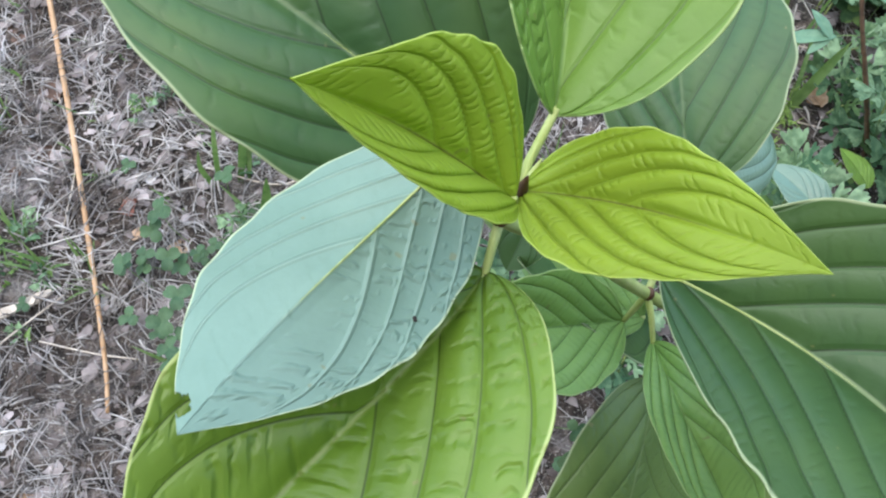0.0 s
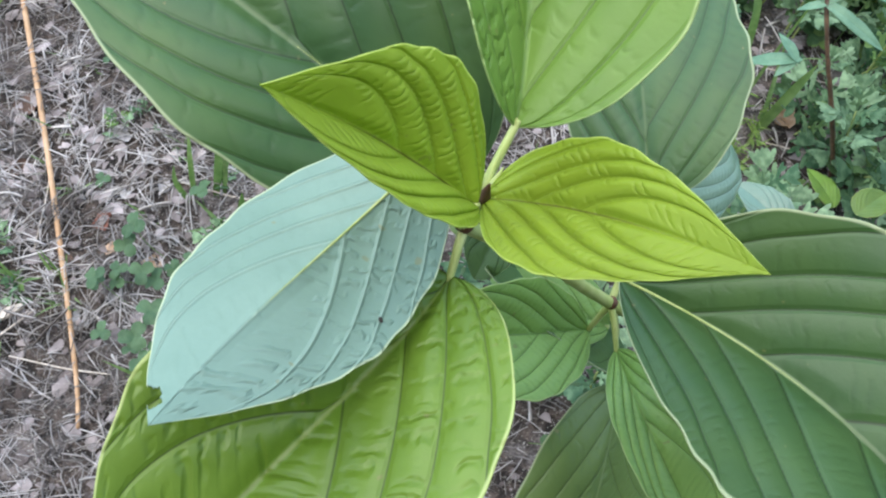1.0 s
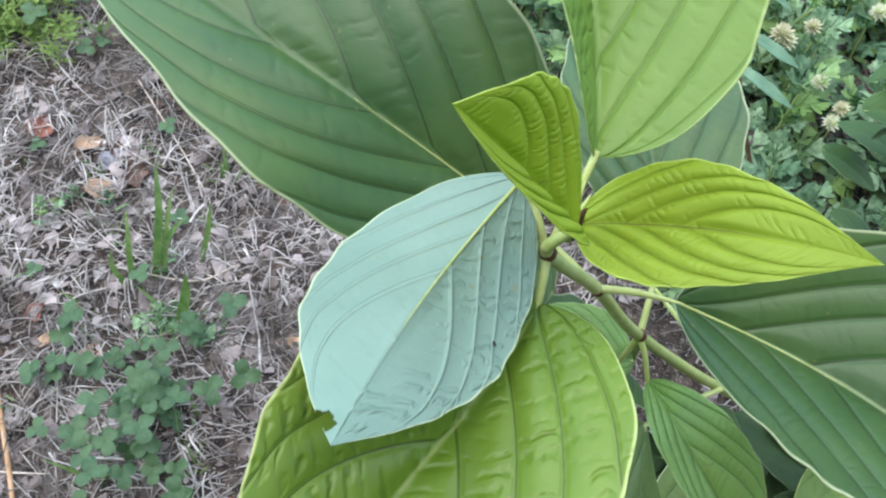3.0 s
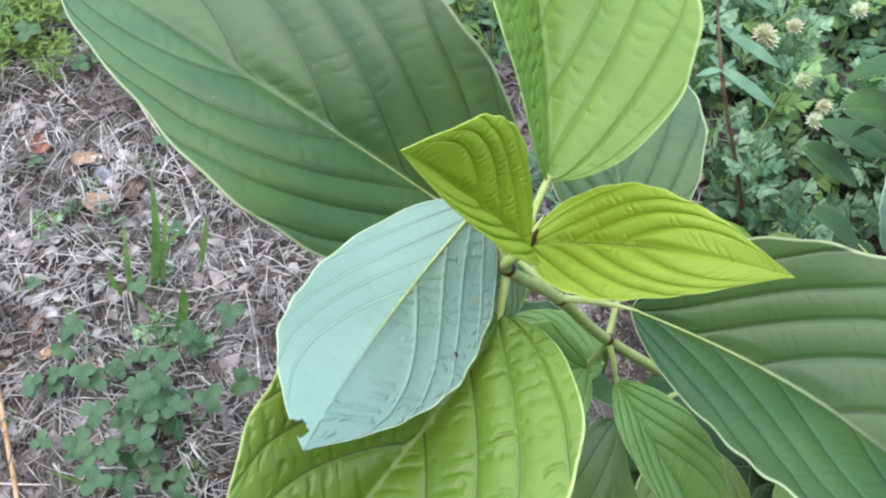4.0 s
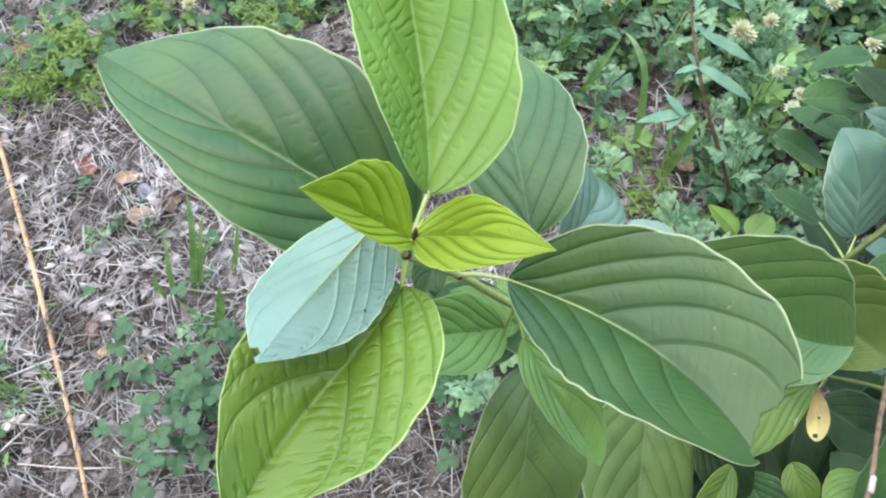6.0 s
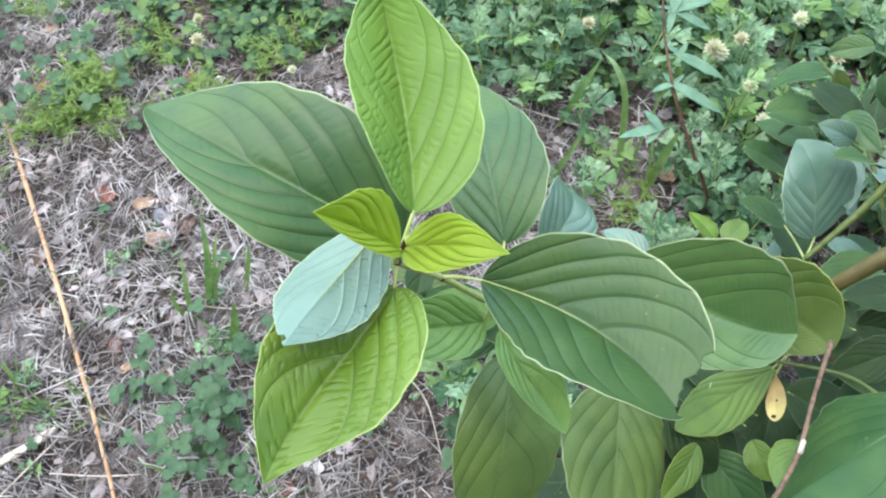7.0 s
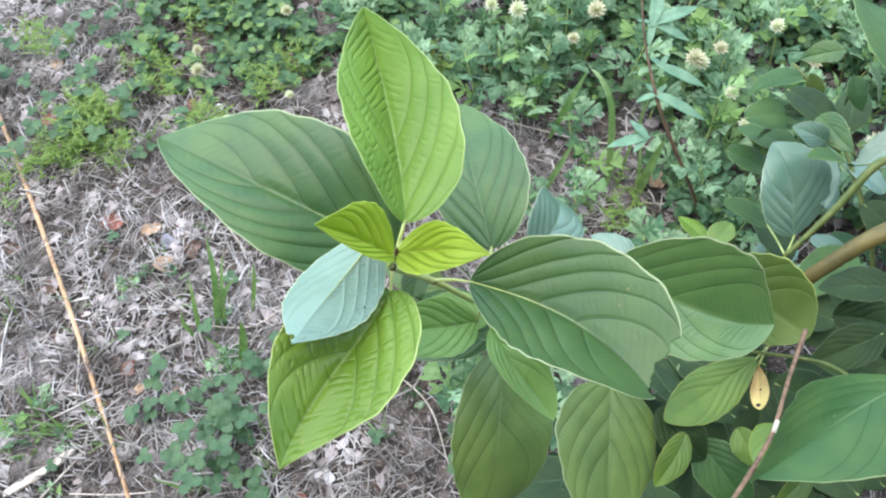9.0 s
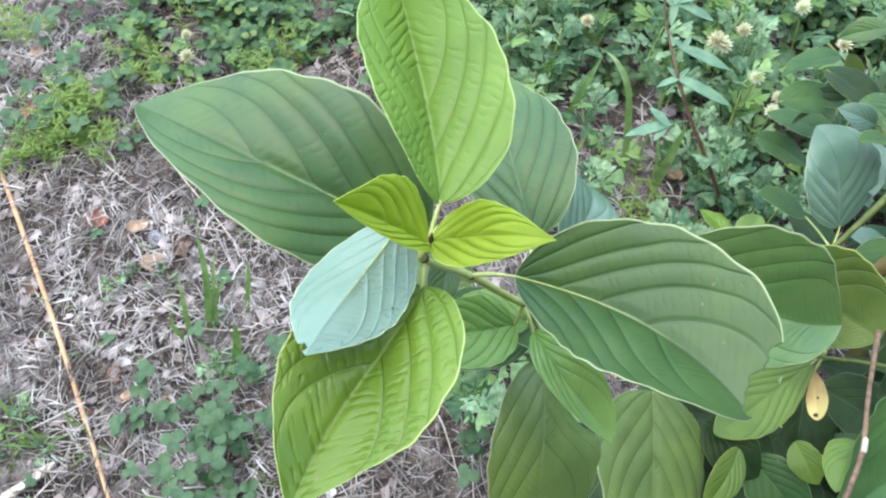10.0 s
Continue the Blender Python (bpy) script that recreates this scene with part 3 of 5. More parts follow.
leaf(shrub, "pale", (0.0251, 0.0811, 0.7093), (-0.0131, 0.0265, 0.7370), 0.004, bend=(-0.195, -0.0107), side=(-0.0695, -0.0334), width=(0.2545, 0.2815), shape=(0.6525, 0.9657), fold=(-0.3091, -0.202), curl=-0.133, twist=0.051, label="turned leaf showing its pale blue-green underside", joint=S1, relief=-0.007, wavy=0.006, veins=3.7, ribbed=True, bites=((0.945, -0.95, 0.024), (0.953, -0.6, 0.014)), spots=((0.425, 0.80, 0.0006),), ns=220, nu=56)
leaf(shrub, "lime", (0.0273, 0.0594, 0.6969), (-0.0291, -0.0121, 0.7049), -0.138, bend=(0.0467, -0.117), side=(0.0396, -0.1032), width=(0.3514, 0.3356), shape=(0.6123, 1.002), fold=(0.4443, 0.3651), curl=0.089, twist=-0.457, label="yellow-green broad leaf with strongly ribbed surface", joint=S1, sweep=0.5, relief=0.016, wavy=0.008, veins=3.7, ns=130, nu=36)
leaf(shrub, "mature", (0.0320, 0.0922, 0.6694), (-0.0738, 0.1691, 0.6934), -0.096, bend=(0.1122, 0.1421), side=(0.0241, 0.0464), width=(0.2382, 0.3089), shape=(0.5069, 0.8126), fold=(0.32, 0.3284), curl=0.052, twist=0.932, label="large dark blue-green leaf with pale margin", joint=S2, relief=0.0125, wavy=0.01, veins=3.9, ribbed=True, ns=130, nu=36)
leaf(shrub, "top", (0.0389, 0.0829, 0.7127), (0.0391, 0.1771, 0.7503), -0.068, bend=(-0.0373, -0.1229), side=(-0.0493, -0.0133), width=(0.3282, 0.3232), shape=(0.5059, 0.7925), fold=(0.9716, 0.3821), curl=0.097, twist=-0.467, label="fresh green leaf held upright, half folded", joint=S1, relief=0.008, wavy=0.008, veins=3.7, ns=130, nu=36)
leaf(shrub, "mature", (0.0852, 0.1024, 0.6296), (0.0891, 0.2032, 0.6292), -0.160, bend=(0.1661, 0.0265), side=(-0.0009, 0.0337), width=(0.25, 0.3043), shape=(0.5304, 0.795), fold=(0.15, 0.1289), curl=-0.000, twist=0.016, label="blue-green broad leaf below the shoot tip", joint=S3, relief=0.0125, veins=3.7, ns=130, nu=36)
leaf(shrub, "dimmed", (0.0649, 0.0658, 0.6746), (0.1320, -0.0089, 0.6817), -0.245, bend=(-0.0539, 0.0753), side=(0.1771, 0.1243), width=(0.3562, 0.4488), shape=(0.5786, 0.5004), fold=(0.6601, 0.322), curl=0.141, twist=-0.231, label="large dark green leaf with an eaten tip", joint=S2, relief=0.0125, wavy=0.012, veins=3.9, ribbed=True, bites=((0.925, 1.0, 0.06), (0.95, 0.55, 0.06), (0.975, 0.2, 0.035), (0.99, 0.8, 0.06)), ns=240, nu=56)
leaf(shrub, "fresh", (0.0758, 0.0620, 0.6177), (0.0970, 0.0066, 0.6131), 0.126, bend=(0.429, 0.0882), side=(-0.0909, 0.0002), width=(0.2439, 0.1681), shape=(0.7731, 0.7963), fold=(0.2069, 0.4944), curl=0.044, twist=-0.799, label="small green hanging leaf", joint=S3, relief=0.012, veins=3.7, ns=130, nu=36)
leaf(shrub, "fresh", (0.0694, 0.0692, 0.6121), (0.0164, 0.0584, 0.6463), -0.319, bend=(0.0216, 0.1019), side=(0.0132, -0.0033), width=(0.2842, 0.2525), shape=(0.6997, 0.7663), fold=(0.3505, 0.3668), curl=0.033, twist=-0.357, label="small round green leaf", joint=S3, relief=0.013, veins=3.7, ns=130, nu=36)
leaf(shrub, "droop", (0.0823, 0.0550, 0.5911), (0.0452, -0.0247, 0.5440), -0.502, bend=(0.294, 0.1787), side=(-0.1039, 0.0672), width=(0.5127, 0.2745), shape=(0.558, 0.8284), fold=(-0.3422, 0.0906), curl=-0.148, twist=0.511, label="dark green drooping leaf", joint=S4, relief=0.008, veins=3.7)
leaf(shrub, "droop", (0.1732, 0.0683, 0.4376), (0.1400, -0.0481, 0.4136), -0.552, bend=(0.0466, -0.0044), side=(-0.0136, -0.0202), width=(0.3457, 0.4065), shape=(0.475, 0.886), fold=(0.0694, 0.0986), curl=-0.021, twist=-0.214, label="dark green drooping leaf", relief=0.0125, veins=3.7)
leaf(shrub, "broad", (0.1744, 0.1183, 0.5172), (0.2826, 0.0698, 0.4945), 0.652, bend=(0.1372, 0.0756), side=(0.043, -0.0931), width=(0.4517, 0.2932), shape=(0.6161, 0.789), fold=(0.3532, 0.3271), curl=0.087, twist=-0.225, label="broad green leaf with parallel curved veins", joint=(0.19, 0.08, 0.52), relief=0.008, veins=3.7)
leaf(shrub, "olive", (0.2820, 0.1180, 0.4520), (0.3097, 0.0596, 0.4813), 0.831, bend=(0.1678, 0.0616), side=(0.0815, 0.0443), width=(0.571, 0.3716), shape=(0.5841, 0.6389), fold=(0.211, 0.0546), curl=0.045, twist=-0.447, label="olive-green shaded leaf", relief=0.01259, veins=3.7)
leaf(shrub, "mid", (0.2973, 0.0704, 0.4129), (0.2039, 0.0330, 0.4350), -0.076, bend=(-0.1996, -0.0166), side=(-0.0023, 0.0189), width=(0.1986, 0.183), shape=(0.7483, 0.751), fold=(0.0538, 0.0506), curl=-0.039, twist=-0.102, label="yellowish green leaf with pale margin", joint=(0.305, 0.075, 0.43), relief=0.01259, veins=3.7)
leaf(shrub, "deep", (0.3159, -0.0037, 0.5703), (0.1991, -0.0384, 0.5837), 0.655, bend=(0.1807, -0.0486), side=(0.0568, -0.0544), width=(0.2933, 0.5089), shape=(0.5625, 0.7701), fold=(-0.1113, -0.4568), curl=-0.188, twist=0.705, label="broad dark green leaf with sunken rib", joint=(0.352, 0.015, 0.57), relief=0.0125, veins=3.7)
leaf(shrub, "glaucous", (0.4162, 0.2045, 0.3230), (0.4052, 0.2803, 0.3774), 0.161, bend=(0.0461, 0.2155), side=(-0.0167, -0.049), width=(0.4138, 0.4922), shape=(0.6329, 0.7952), fold=(0.0377, 0.1037), curl=-0.021, twist=-0.264, label="blue-green broad leaf on a side branch", joint=(0.396, 0.183, 0.33), relief=0.016, veins=3.7)
leaf(shrub, "deep", (0.4253, 0.2466, 0.2648), (0.3798, 0.2726, 0.2842), 0.35, bend=(-0.0124, 0.017), side=(-0.0383, -0.0244), width=(0.298, 0.3726), shape=(0.6152, 0.8147), fold=(0.1842, 0.16), curl=0.006, twist=-0.057, label="dark blue-green leaf on a side branch", joint=(0.396, 0.183, 0.33), veins=3.7)
leaf(shrub, "glaucous", (0.1302, 0.1596, 0.4806), (0.1628, 0.2287, 0.4568), 0.832, bend=(0.2085, 0.3658), side=(-0.0452, -0.0448), width=(0.4, 0.3506), shape=(0.5768, 0.8734), fold=(0.15, 0.2341), curl=-0.013, twist=-0.306, label="blue-green leaf deep in the shrub", joint=S4, veins=3.7)
leaf(shrub, "mature", (0.0880, 0.0780, 0.5670), (0.0380, 0.0810, 0.6340), 0.472, bend=(0.0735, -0.086), side=(0.0012, 0.034), width=(0.3, 0.2716), shape=(0.5478, 0.9049), fold=(0.15, 0.1382), curl=-0.004, twist=0.236, label="pale leaf seen below the shoot tip", joint=S3, relief=0.0081, veins=3.7)
leaf(shrub, "dark", (0.3977, 0.0895, 0.46), (0.3524, 0.1078, 0.44), 0.15, bend=(0.08, 0.06), side=(0.02, -0.02), width=(0.30, 0.32), shape=(0.58, 0.82), fold=(0.2, 0.25), curl=-0.04, twist=0.20, label="dark green leaf inside the shrub, shade put into its colour", ns=60, nu=14)
leaf(shrub, "dark", (0.3977, 0.0675, 0.42), (0.3422, 0.0618, 0.4), -0.20, bend=(0.08, 0.06), side=(0.02, 0.03), width=(0.28, 0.29), shape=(0.58, 0.82), fold=(0.2, 0.25), curl=-0.04, twist=-0.15, label="dark green leaf inside the shrub, shade put into its colour", ns=60, nu=14)
leaf(shrub, "dark", (0.4143, 0.0512, 0.38), (0.359, 0.0465, 0.36), 0.10, bend=(0.08, 0.06), side=(0.02, -0.02), width=(0.30, 0.32), shape=(0.58, 0.82), fold=(0.2, 0.25), curl=-0.04, twist=0.30, label="dark green leaf inside the shrub, shade put into its colour", ns=60, nu=14)
leaf(shrub, "mid", (0.2586, 0.0003, 0.5), (0.2257, -0.0253, 0.52), 0.55, bend=(0.08, 0.06), side=(0.02, -0.02), width=(0.24, 0.28), shape=(0.58, 0.82), fold=(0.2, 0.25), curl=-0.04, twist=0.20, label="yellowish green leaf inside the shrub", ns=60, nu=14)
leaf(shrub, "mid", (0.2673, -0.026, 0.5), (0.2272, -0.0479, 0.52), -0.6, bend=(0.08, 0.06), side=(0.02, 0.03), width=(0.2, 0.26), shape=(0.58, 0.82), fold=(0.2, 0.25), curl=-0.04, twist=-0.15, label="yellowish green leaf inside the shrub", ns=60, nu=14)
leaf(shrub, "mid", (0.4121, 0.2874, 0.15), (0.4442, 0.3091, 0.15), -0.20, bend=(0.08, 0.06), side=(0.02, 0.03), width=(0.40, 0.42), shape=(0.58, 0.82), fold=(0.2, 0.25), curl=-0.04, twist=0.30, label="yellowish green leaf inside the shrub", ns=60, nu=14)
leaf(shrub, "glaucous", (0.2325, 0.1764, 0.4), (0.2036, 0.2093, 0.4), 0.10, bend=(0.08, 0.06), side=(0.02, -0.02), width=(0.30, 0.32), shape=(0.58, 0.82), fold=(0.2, 0.25), curl=-0.04, twist=0.20, label="blue-green leaf inside the shrub", ns=60, nu=14)
leaf(shrub, "mature", (0.0455, 0.0971, 0.64), (0.0353, 0.0806, 0.625), 0.30, bend=(0.08, 0.06), side=(0.02, 0.03), width=(0.35, 0.37), shape=(0.58, 0.82), fold=(0.2, 0.25), curl=-0.04, twist=-0.15, label="green leaf inside the shrub", ns=60, nu=14)
leaf(shrub, "mature", (0.0857, 0.083, 0.56), (0.0272, 0.0797, 0.55), 0.15, bend=(0.08, 0.06), side=(0.02, -0.02), width=(0.28, 0.29), shape=(0.58, 0.82), fold=(0.2, 0.25), curl=-0.04, twist=0.30, label="green leaf inside the shrub", ns=60, nu=14)
leaf(shrub, "droop", (0.0553, 0.096, 0.605), (0.0261, 0.1216, 0.6), -0.20, bend=(0.08, 0.06), side=(0.02, 0.03), width=(0.30, 0.32), shape=(0.58, 0.82), fold=(0.2, 0.25), curl=-0.04, twist=0.20, label="olive-green leaf below the shoot tip", ns=60, nu=14)
leaf(shrub, "fresh", (0.0768, 0.0712, 0.606), (0.0408, 0.0854, 0.61), 0.10, bend=(0.08, 0.06), side=(0.02, -0.02), width=(0.30, 0.32), shape=(0.58, 0.82), fold=(0.2, 0.25), curl=-0.04, twist=-0.15, label="pale green leaf below the shoot tip", ns=60, nu=14)
leaf(shrub, "top", (0.4408, 0.3311, 0.06), (0.4189, 0.3762, 0.06), 0.30, bend=(0.08, 0.06), side=(0.02, 0.03), width=(0.30, 0.32), shape=(0.58, 0.82), fold=(0.2, 0.25), curl=-0.04, twist=0.30, label="small fresh green leaf near the ground", ns=60, nu=14)
leaf(shrub, "dying", (0.2973, 0.0653, 0.41), (0.2875, 0.0324, 0.405), 0.4, bend=(-0.1, -0.05), side=(0.02, 0.0), width=(0.25, 0.2), shape=(0.9, 0.5), fold=(0.5, 0.2), curl=0.1, twist=0.3, label="small yellow dying leaf with brown edge", spots=((0.55, 0.1, 0.0011), (0.9, -0.2, 0.002)), joint=(0.300, 0.072, 0.43))

# smaller leaves of the side branches: base, tip, roll, half widths, twist, joint
SIDE_LEAVES = (
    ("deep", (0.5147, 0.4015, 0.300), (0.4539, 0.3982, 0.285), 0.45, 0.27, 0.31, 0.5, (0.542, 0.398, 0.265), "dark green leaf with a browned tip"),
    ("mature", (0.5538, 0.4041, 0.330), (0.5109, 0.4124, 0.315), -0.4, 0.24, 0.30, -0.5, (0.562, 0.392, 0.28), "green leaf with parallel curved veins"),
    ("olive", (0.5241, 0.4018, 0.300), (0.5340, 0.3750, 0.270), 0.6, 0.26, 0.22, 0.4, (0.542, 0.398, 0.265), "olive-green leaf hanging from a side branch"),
    ("dark", (0.5121, 0.3591, 0.290), (0.4816, 0.3767, 0.280), -0.7, 0.20, 0.24, 0.7, (0.535, 0.345, 0.255), "narrow dark green leaf, shade put into its colour"),
    ("dark", (0.4817, 0.3533, 0.285), (0.4546, 0.3520, 0.265), 0.7, 0.22, 0.20, -0.6, (0.4907, 0.3434, 0.29), "narrow dark green leaf, shade put into its colour"),
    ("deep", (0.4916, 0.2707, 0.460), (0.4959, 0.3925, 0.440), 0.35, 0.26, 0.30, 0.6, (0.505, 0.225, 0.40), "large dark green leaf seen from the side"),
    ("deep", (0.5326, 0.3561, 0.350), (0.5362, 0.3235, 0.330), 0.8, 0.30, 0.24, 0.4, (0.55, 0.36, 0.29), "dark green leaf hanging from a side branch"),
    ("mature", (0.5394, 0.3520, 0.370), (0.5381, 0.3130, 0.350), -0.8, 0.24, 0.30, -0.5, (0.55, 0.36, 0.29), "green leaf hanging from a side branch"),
    ("glaucous", (0.4677, 0.2802, 0.360), (0.4318, 0.2951, 0.375), -0.6, 0.30, 0.30, 0.5, (0.495, 0.262, 0.35), "blue-green leaf with the sky's sheen put into its colour"),
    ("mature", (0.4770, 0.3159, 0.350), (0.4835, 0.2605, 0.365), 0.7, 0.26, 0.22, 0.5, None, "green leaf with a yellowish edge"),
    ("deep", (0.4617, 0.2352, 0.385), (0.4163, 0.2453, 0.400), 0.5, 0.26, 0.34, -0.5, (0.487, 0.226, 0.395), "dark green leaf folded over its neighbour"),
    ("mid", (0.2178, 0.0221, 0.430), (0.1860, -0.0093, 0.420), -0.5, 0.26, 0.30, 0.4, None, "yellowish green leaf inside the shrub"),
    ("deep", (0.2336, 0.0189, 0.400), (0.2631, -0.0306, 0.385), 0.5, 0.34, 0.34, 0.3, None, "dark blue-green leaf inside the shrub"),
    ("mid", (0.2600, 0.0198, 0.420), (0.2686, -0.0089, 0.410), 0.6, 0.36, 0.36, -0.4, None, "yellowish green leaf inside the shrub"),
    ("dark", (0.3457, 0.0618, 0.400), (0.4070, 0.0394, 0.370), -0.3, 0.32, 0.36, 0.4, None, "dark green leaf inside the shrub, shade put into its colour"),
    ("dark", (0.3650, 0.0900, 0.420), (0.4250, 0.0750, 0.400), 0.3, 0.32, 0.36, -0.3, None, "dark green leaf inside the shrub, shade put into its colour"),
    ("dark", (0.2050, 0.0450, 0.420), (0.2350, 0.0050, 0.400), 0.2, 0.34, 0.36, 0.3, None, "dark green leaf inside the shrub, shade put into its colour"),
)
for mat, b, t, roll, wl, wr, twist, joint, label in SIDE_LEAVES:
    leaf(shrub, mat, b, t, roll, bend=(0.10, 0.12), side=(0.03, -0.03), width=(wl, wr), shape=(0.6, 0.85), fold=(0.3, 0.25), curl=-0.08, twist=twist, label=label, joint=joint, stalk=0.0009, stalk_mat=SIDE, relief=0.012, veins=3.7, ns=70, nu=18)
stem("branch", [(0.482, 0.333, 0.297), (0.4907, 0.3434, 0.29), (0.52, 0.35, 0.262), (0.553, 0.33, 0.24)], [0.0008, 0.0011, 0.0014, 0.0018], SIDE, "thin green side branch")

# leaves deep inside the shrub, their dark colour standing in for its shade
inner = np.random.RandomState(8)
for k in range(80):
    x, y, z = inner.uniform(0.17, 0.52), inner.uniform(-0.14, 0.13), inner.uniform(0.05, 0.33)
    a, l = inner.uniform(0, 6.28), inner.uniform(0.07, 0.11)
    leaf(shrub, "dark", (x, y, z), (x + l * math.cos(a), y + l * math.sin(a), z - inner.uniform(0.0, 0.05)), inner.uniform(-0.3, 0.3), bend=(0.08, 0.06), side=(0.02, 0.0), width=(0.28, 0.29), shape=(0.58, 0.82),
         fold=(0.2, 0.2), curl=-0.04, twist=inner.uniform(-0.3, 0.3), label="dark green leaf inside the shrub, shade put into its colour", ns=36, nu=8)
# more filler leaves; every third carries the darkened colour that stands for shade
for k in range(44):
    x, y, z = inner.uniform(0.43, 0.68), inner.uniform(0.10, 0.40), inner.uniform(0.10, 0.34)
    a, l = inner.uniform(0, 6.28), inner.uniform(0.05, 0.08)
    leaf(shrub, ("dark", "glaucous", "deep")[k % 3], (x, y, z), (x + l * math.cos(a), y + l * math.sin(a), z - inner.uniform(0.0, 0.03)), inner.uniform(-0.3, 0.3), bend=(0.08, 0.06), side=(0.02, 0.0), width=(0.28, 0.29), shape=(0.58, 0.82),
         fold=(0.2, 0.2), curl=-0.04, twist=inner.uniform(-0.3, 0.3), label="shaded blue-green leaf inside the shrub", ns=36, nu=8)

# unseen leaves added out of view to block light from the right
for k in range(110):
    x, y, z = inner.uniform(0.56, 1.0), inner.uniform(-0.4, 0.28), inner.uniform(0.36, 0.8)
    a, l = inner.uniform(0, 6.28), inner.uniform(0.08, 0.12)
    leaf(shrub, "mature", (x, y, z), (x + l * math.cos(a), y + l * math.sin(a), z - inner.uniform(0.0, 0.05)), inner.uniform(-0.3, 0.3), bend=(0.08, 0.06), side=(0.02, 0.0), width=(0.28, 0.29), shape=(0.58, 0.82),
         fold=(0.2, 0.2), curl=-0.04, twist=inner.uniform(-0.3, 0.3), label="added unseen green leaf that shades the shrub's inside", ns=36, nu=8)

# unseen leaves added on the near side to darken the shrub's inside
for k in range(70):
    x, y, z = inner.uniform(0.12, 0.62), inner.uniform(-0.42, -0.13), inner.uniform(0.3, 0.6)
    a, l = inner.uniform(0, 6.28), inner.uniform(0.08, 0.11)
    leaf(shrub, "mature", (x, y, z), (x + l * math.cos(a), y - 0.5 * l * abs(math.sin(a)), z - inner.uniform(0.0, 0.05)), inner.uniform(-0.3, 0.3), bend=(0.08, 0.06), side=(0.02, 0.0), width=(0.28, 0.29), shape=(0.58, 0.82),
         fold=(0.2, 0.2), curl=-0.04, twist=inner.uniform(-0.3, 0.3), label="added unseen green leaf that shades the shrub's inside", ns=36, nu=8)

# ---- herbs on the ground ----
def local_part(name, V, F, mat, parent, label=""):
    return part(name, mesh_of(name, V, F, mat), parent, label)


def leaflet(l, w, notch=0.06, cup=0.15, n=7):
    """A small heart-shaped leaflet along +x from its base, cupped; verts and faces, with thickness left to the fold."""
    V, F = [], []
    rows = np.linspace(0, 1, n)
    for f in rows:
        half = w * 0.5 * math.sqrt(max(0.0, 1 - ((f - 0.58) / (0.58 if f < 0.58 else 0.46)) ** 2)) + 0.0003
        for u in (-1, -0.5, 0, 0.5, 1):
            V.append((l * f - notch * l * (1 - abs(u)) * max(0, f - 0.7) / 0.3, half * u, cup * half * abs(u) + 0.1 * l * math.sin(math.pi * f)))
    for i in range(n - 1):
        for j in range(4):
            q = i * 5 + j
            F.append((q, q + 5, q + 6, q + 1))
    return np.array(V), F


def turned(V, m):
    return np.array([m @ Vector(v) for v in V])


def make_clover(height, lean, size, at, group):
    ob = thing("clover", "three-leaved green clover leaf on a thin stalk", "clover", at, group)
    top = Vector((lean, 0.0, height))
    V, F = tube([(0, 0, -0.004), (lean * 0.4, 0, height * 0.6), tuple(top)], [0.0006, 0.0005, 0.0004], 5, 7)
    local_part("stalk", V, F, GRASS, ob)
    V, F = leaflet(size, size * 0.88)
    for k in range(3):
        m = Matrix.Translation(top) @ Euler((0.0, radians(4 - 6 * k), radians(120 * k + 20))).to_matrix().to_4x4()
        local_part("leaflet", turned(V, m), F, CLOVER, ob)
    return ob


def lobed_leaf(l, r):
    """A mugwort leaf: a midrib with pointed side lobes and a three-toothed end; verts and faces along +x."""
    V, F = [], []

    def lobe(x, y, ang, ln, w, z):
        c, s_ = math.cos(ang), math.sin(ang)
        k = len(V)
        for fx, fy in ((0, -0.22), (0, 0.22), (0.5, 0.5), (0.5, -0.5), (0.86, 0.34), (0.86, -0.34), (1.02, 0.0)):
            px, py = fx * ln, fy * w
            xx = x + px * c - py * s_
            V.append((xx, y + px * s_ + py * c, z + 0.22 * l * math.sin(2.2 * min(1, xx / l)) - 0.10 * abs(y + px * s_)))
        F.extend([(k, k + 3, k + 2, k + 1), (k + 3, k + 5, k + 4, k + 2), (k + 5, k + 6, k + 4)])

    z = 0.0
    lobe(0, 0, 0, l * 0.62, l * 0.10, 0.0)
    for x, ln, w, ang in ((0.20, 0.26, 0.10, 1.2), (0.40, 0.48, 0.14, 1.0), (0.64, 0.46, 0.14, 0.6)):
        for sd in (1, -1):
            z += 0.0003
            lobe(l * x, 0, sd * (ang + r.uniform(-0.12, 0.12)), l * ln, l * w, z)
            lobe(l * (x + ln * 0.45 * math.cos(ang)), sd * l * ln * 0.45 * math.sin(ang), sd * (ang - 0.75), l * ln * 0.5, l * w * 0.8, z + 0.0002)
    lobe(l * 0.58, 0, 0, l * 0.48, l * 0.17, z + 0.0004)
    return np.array(V), F


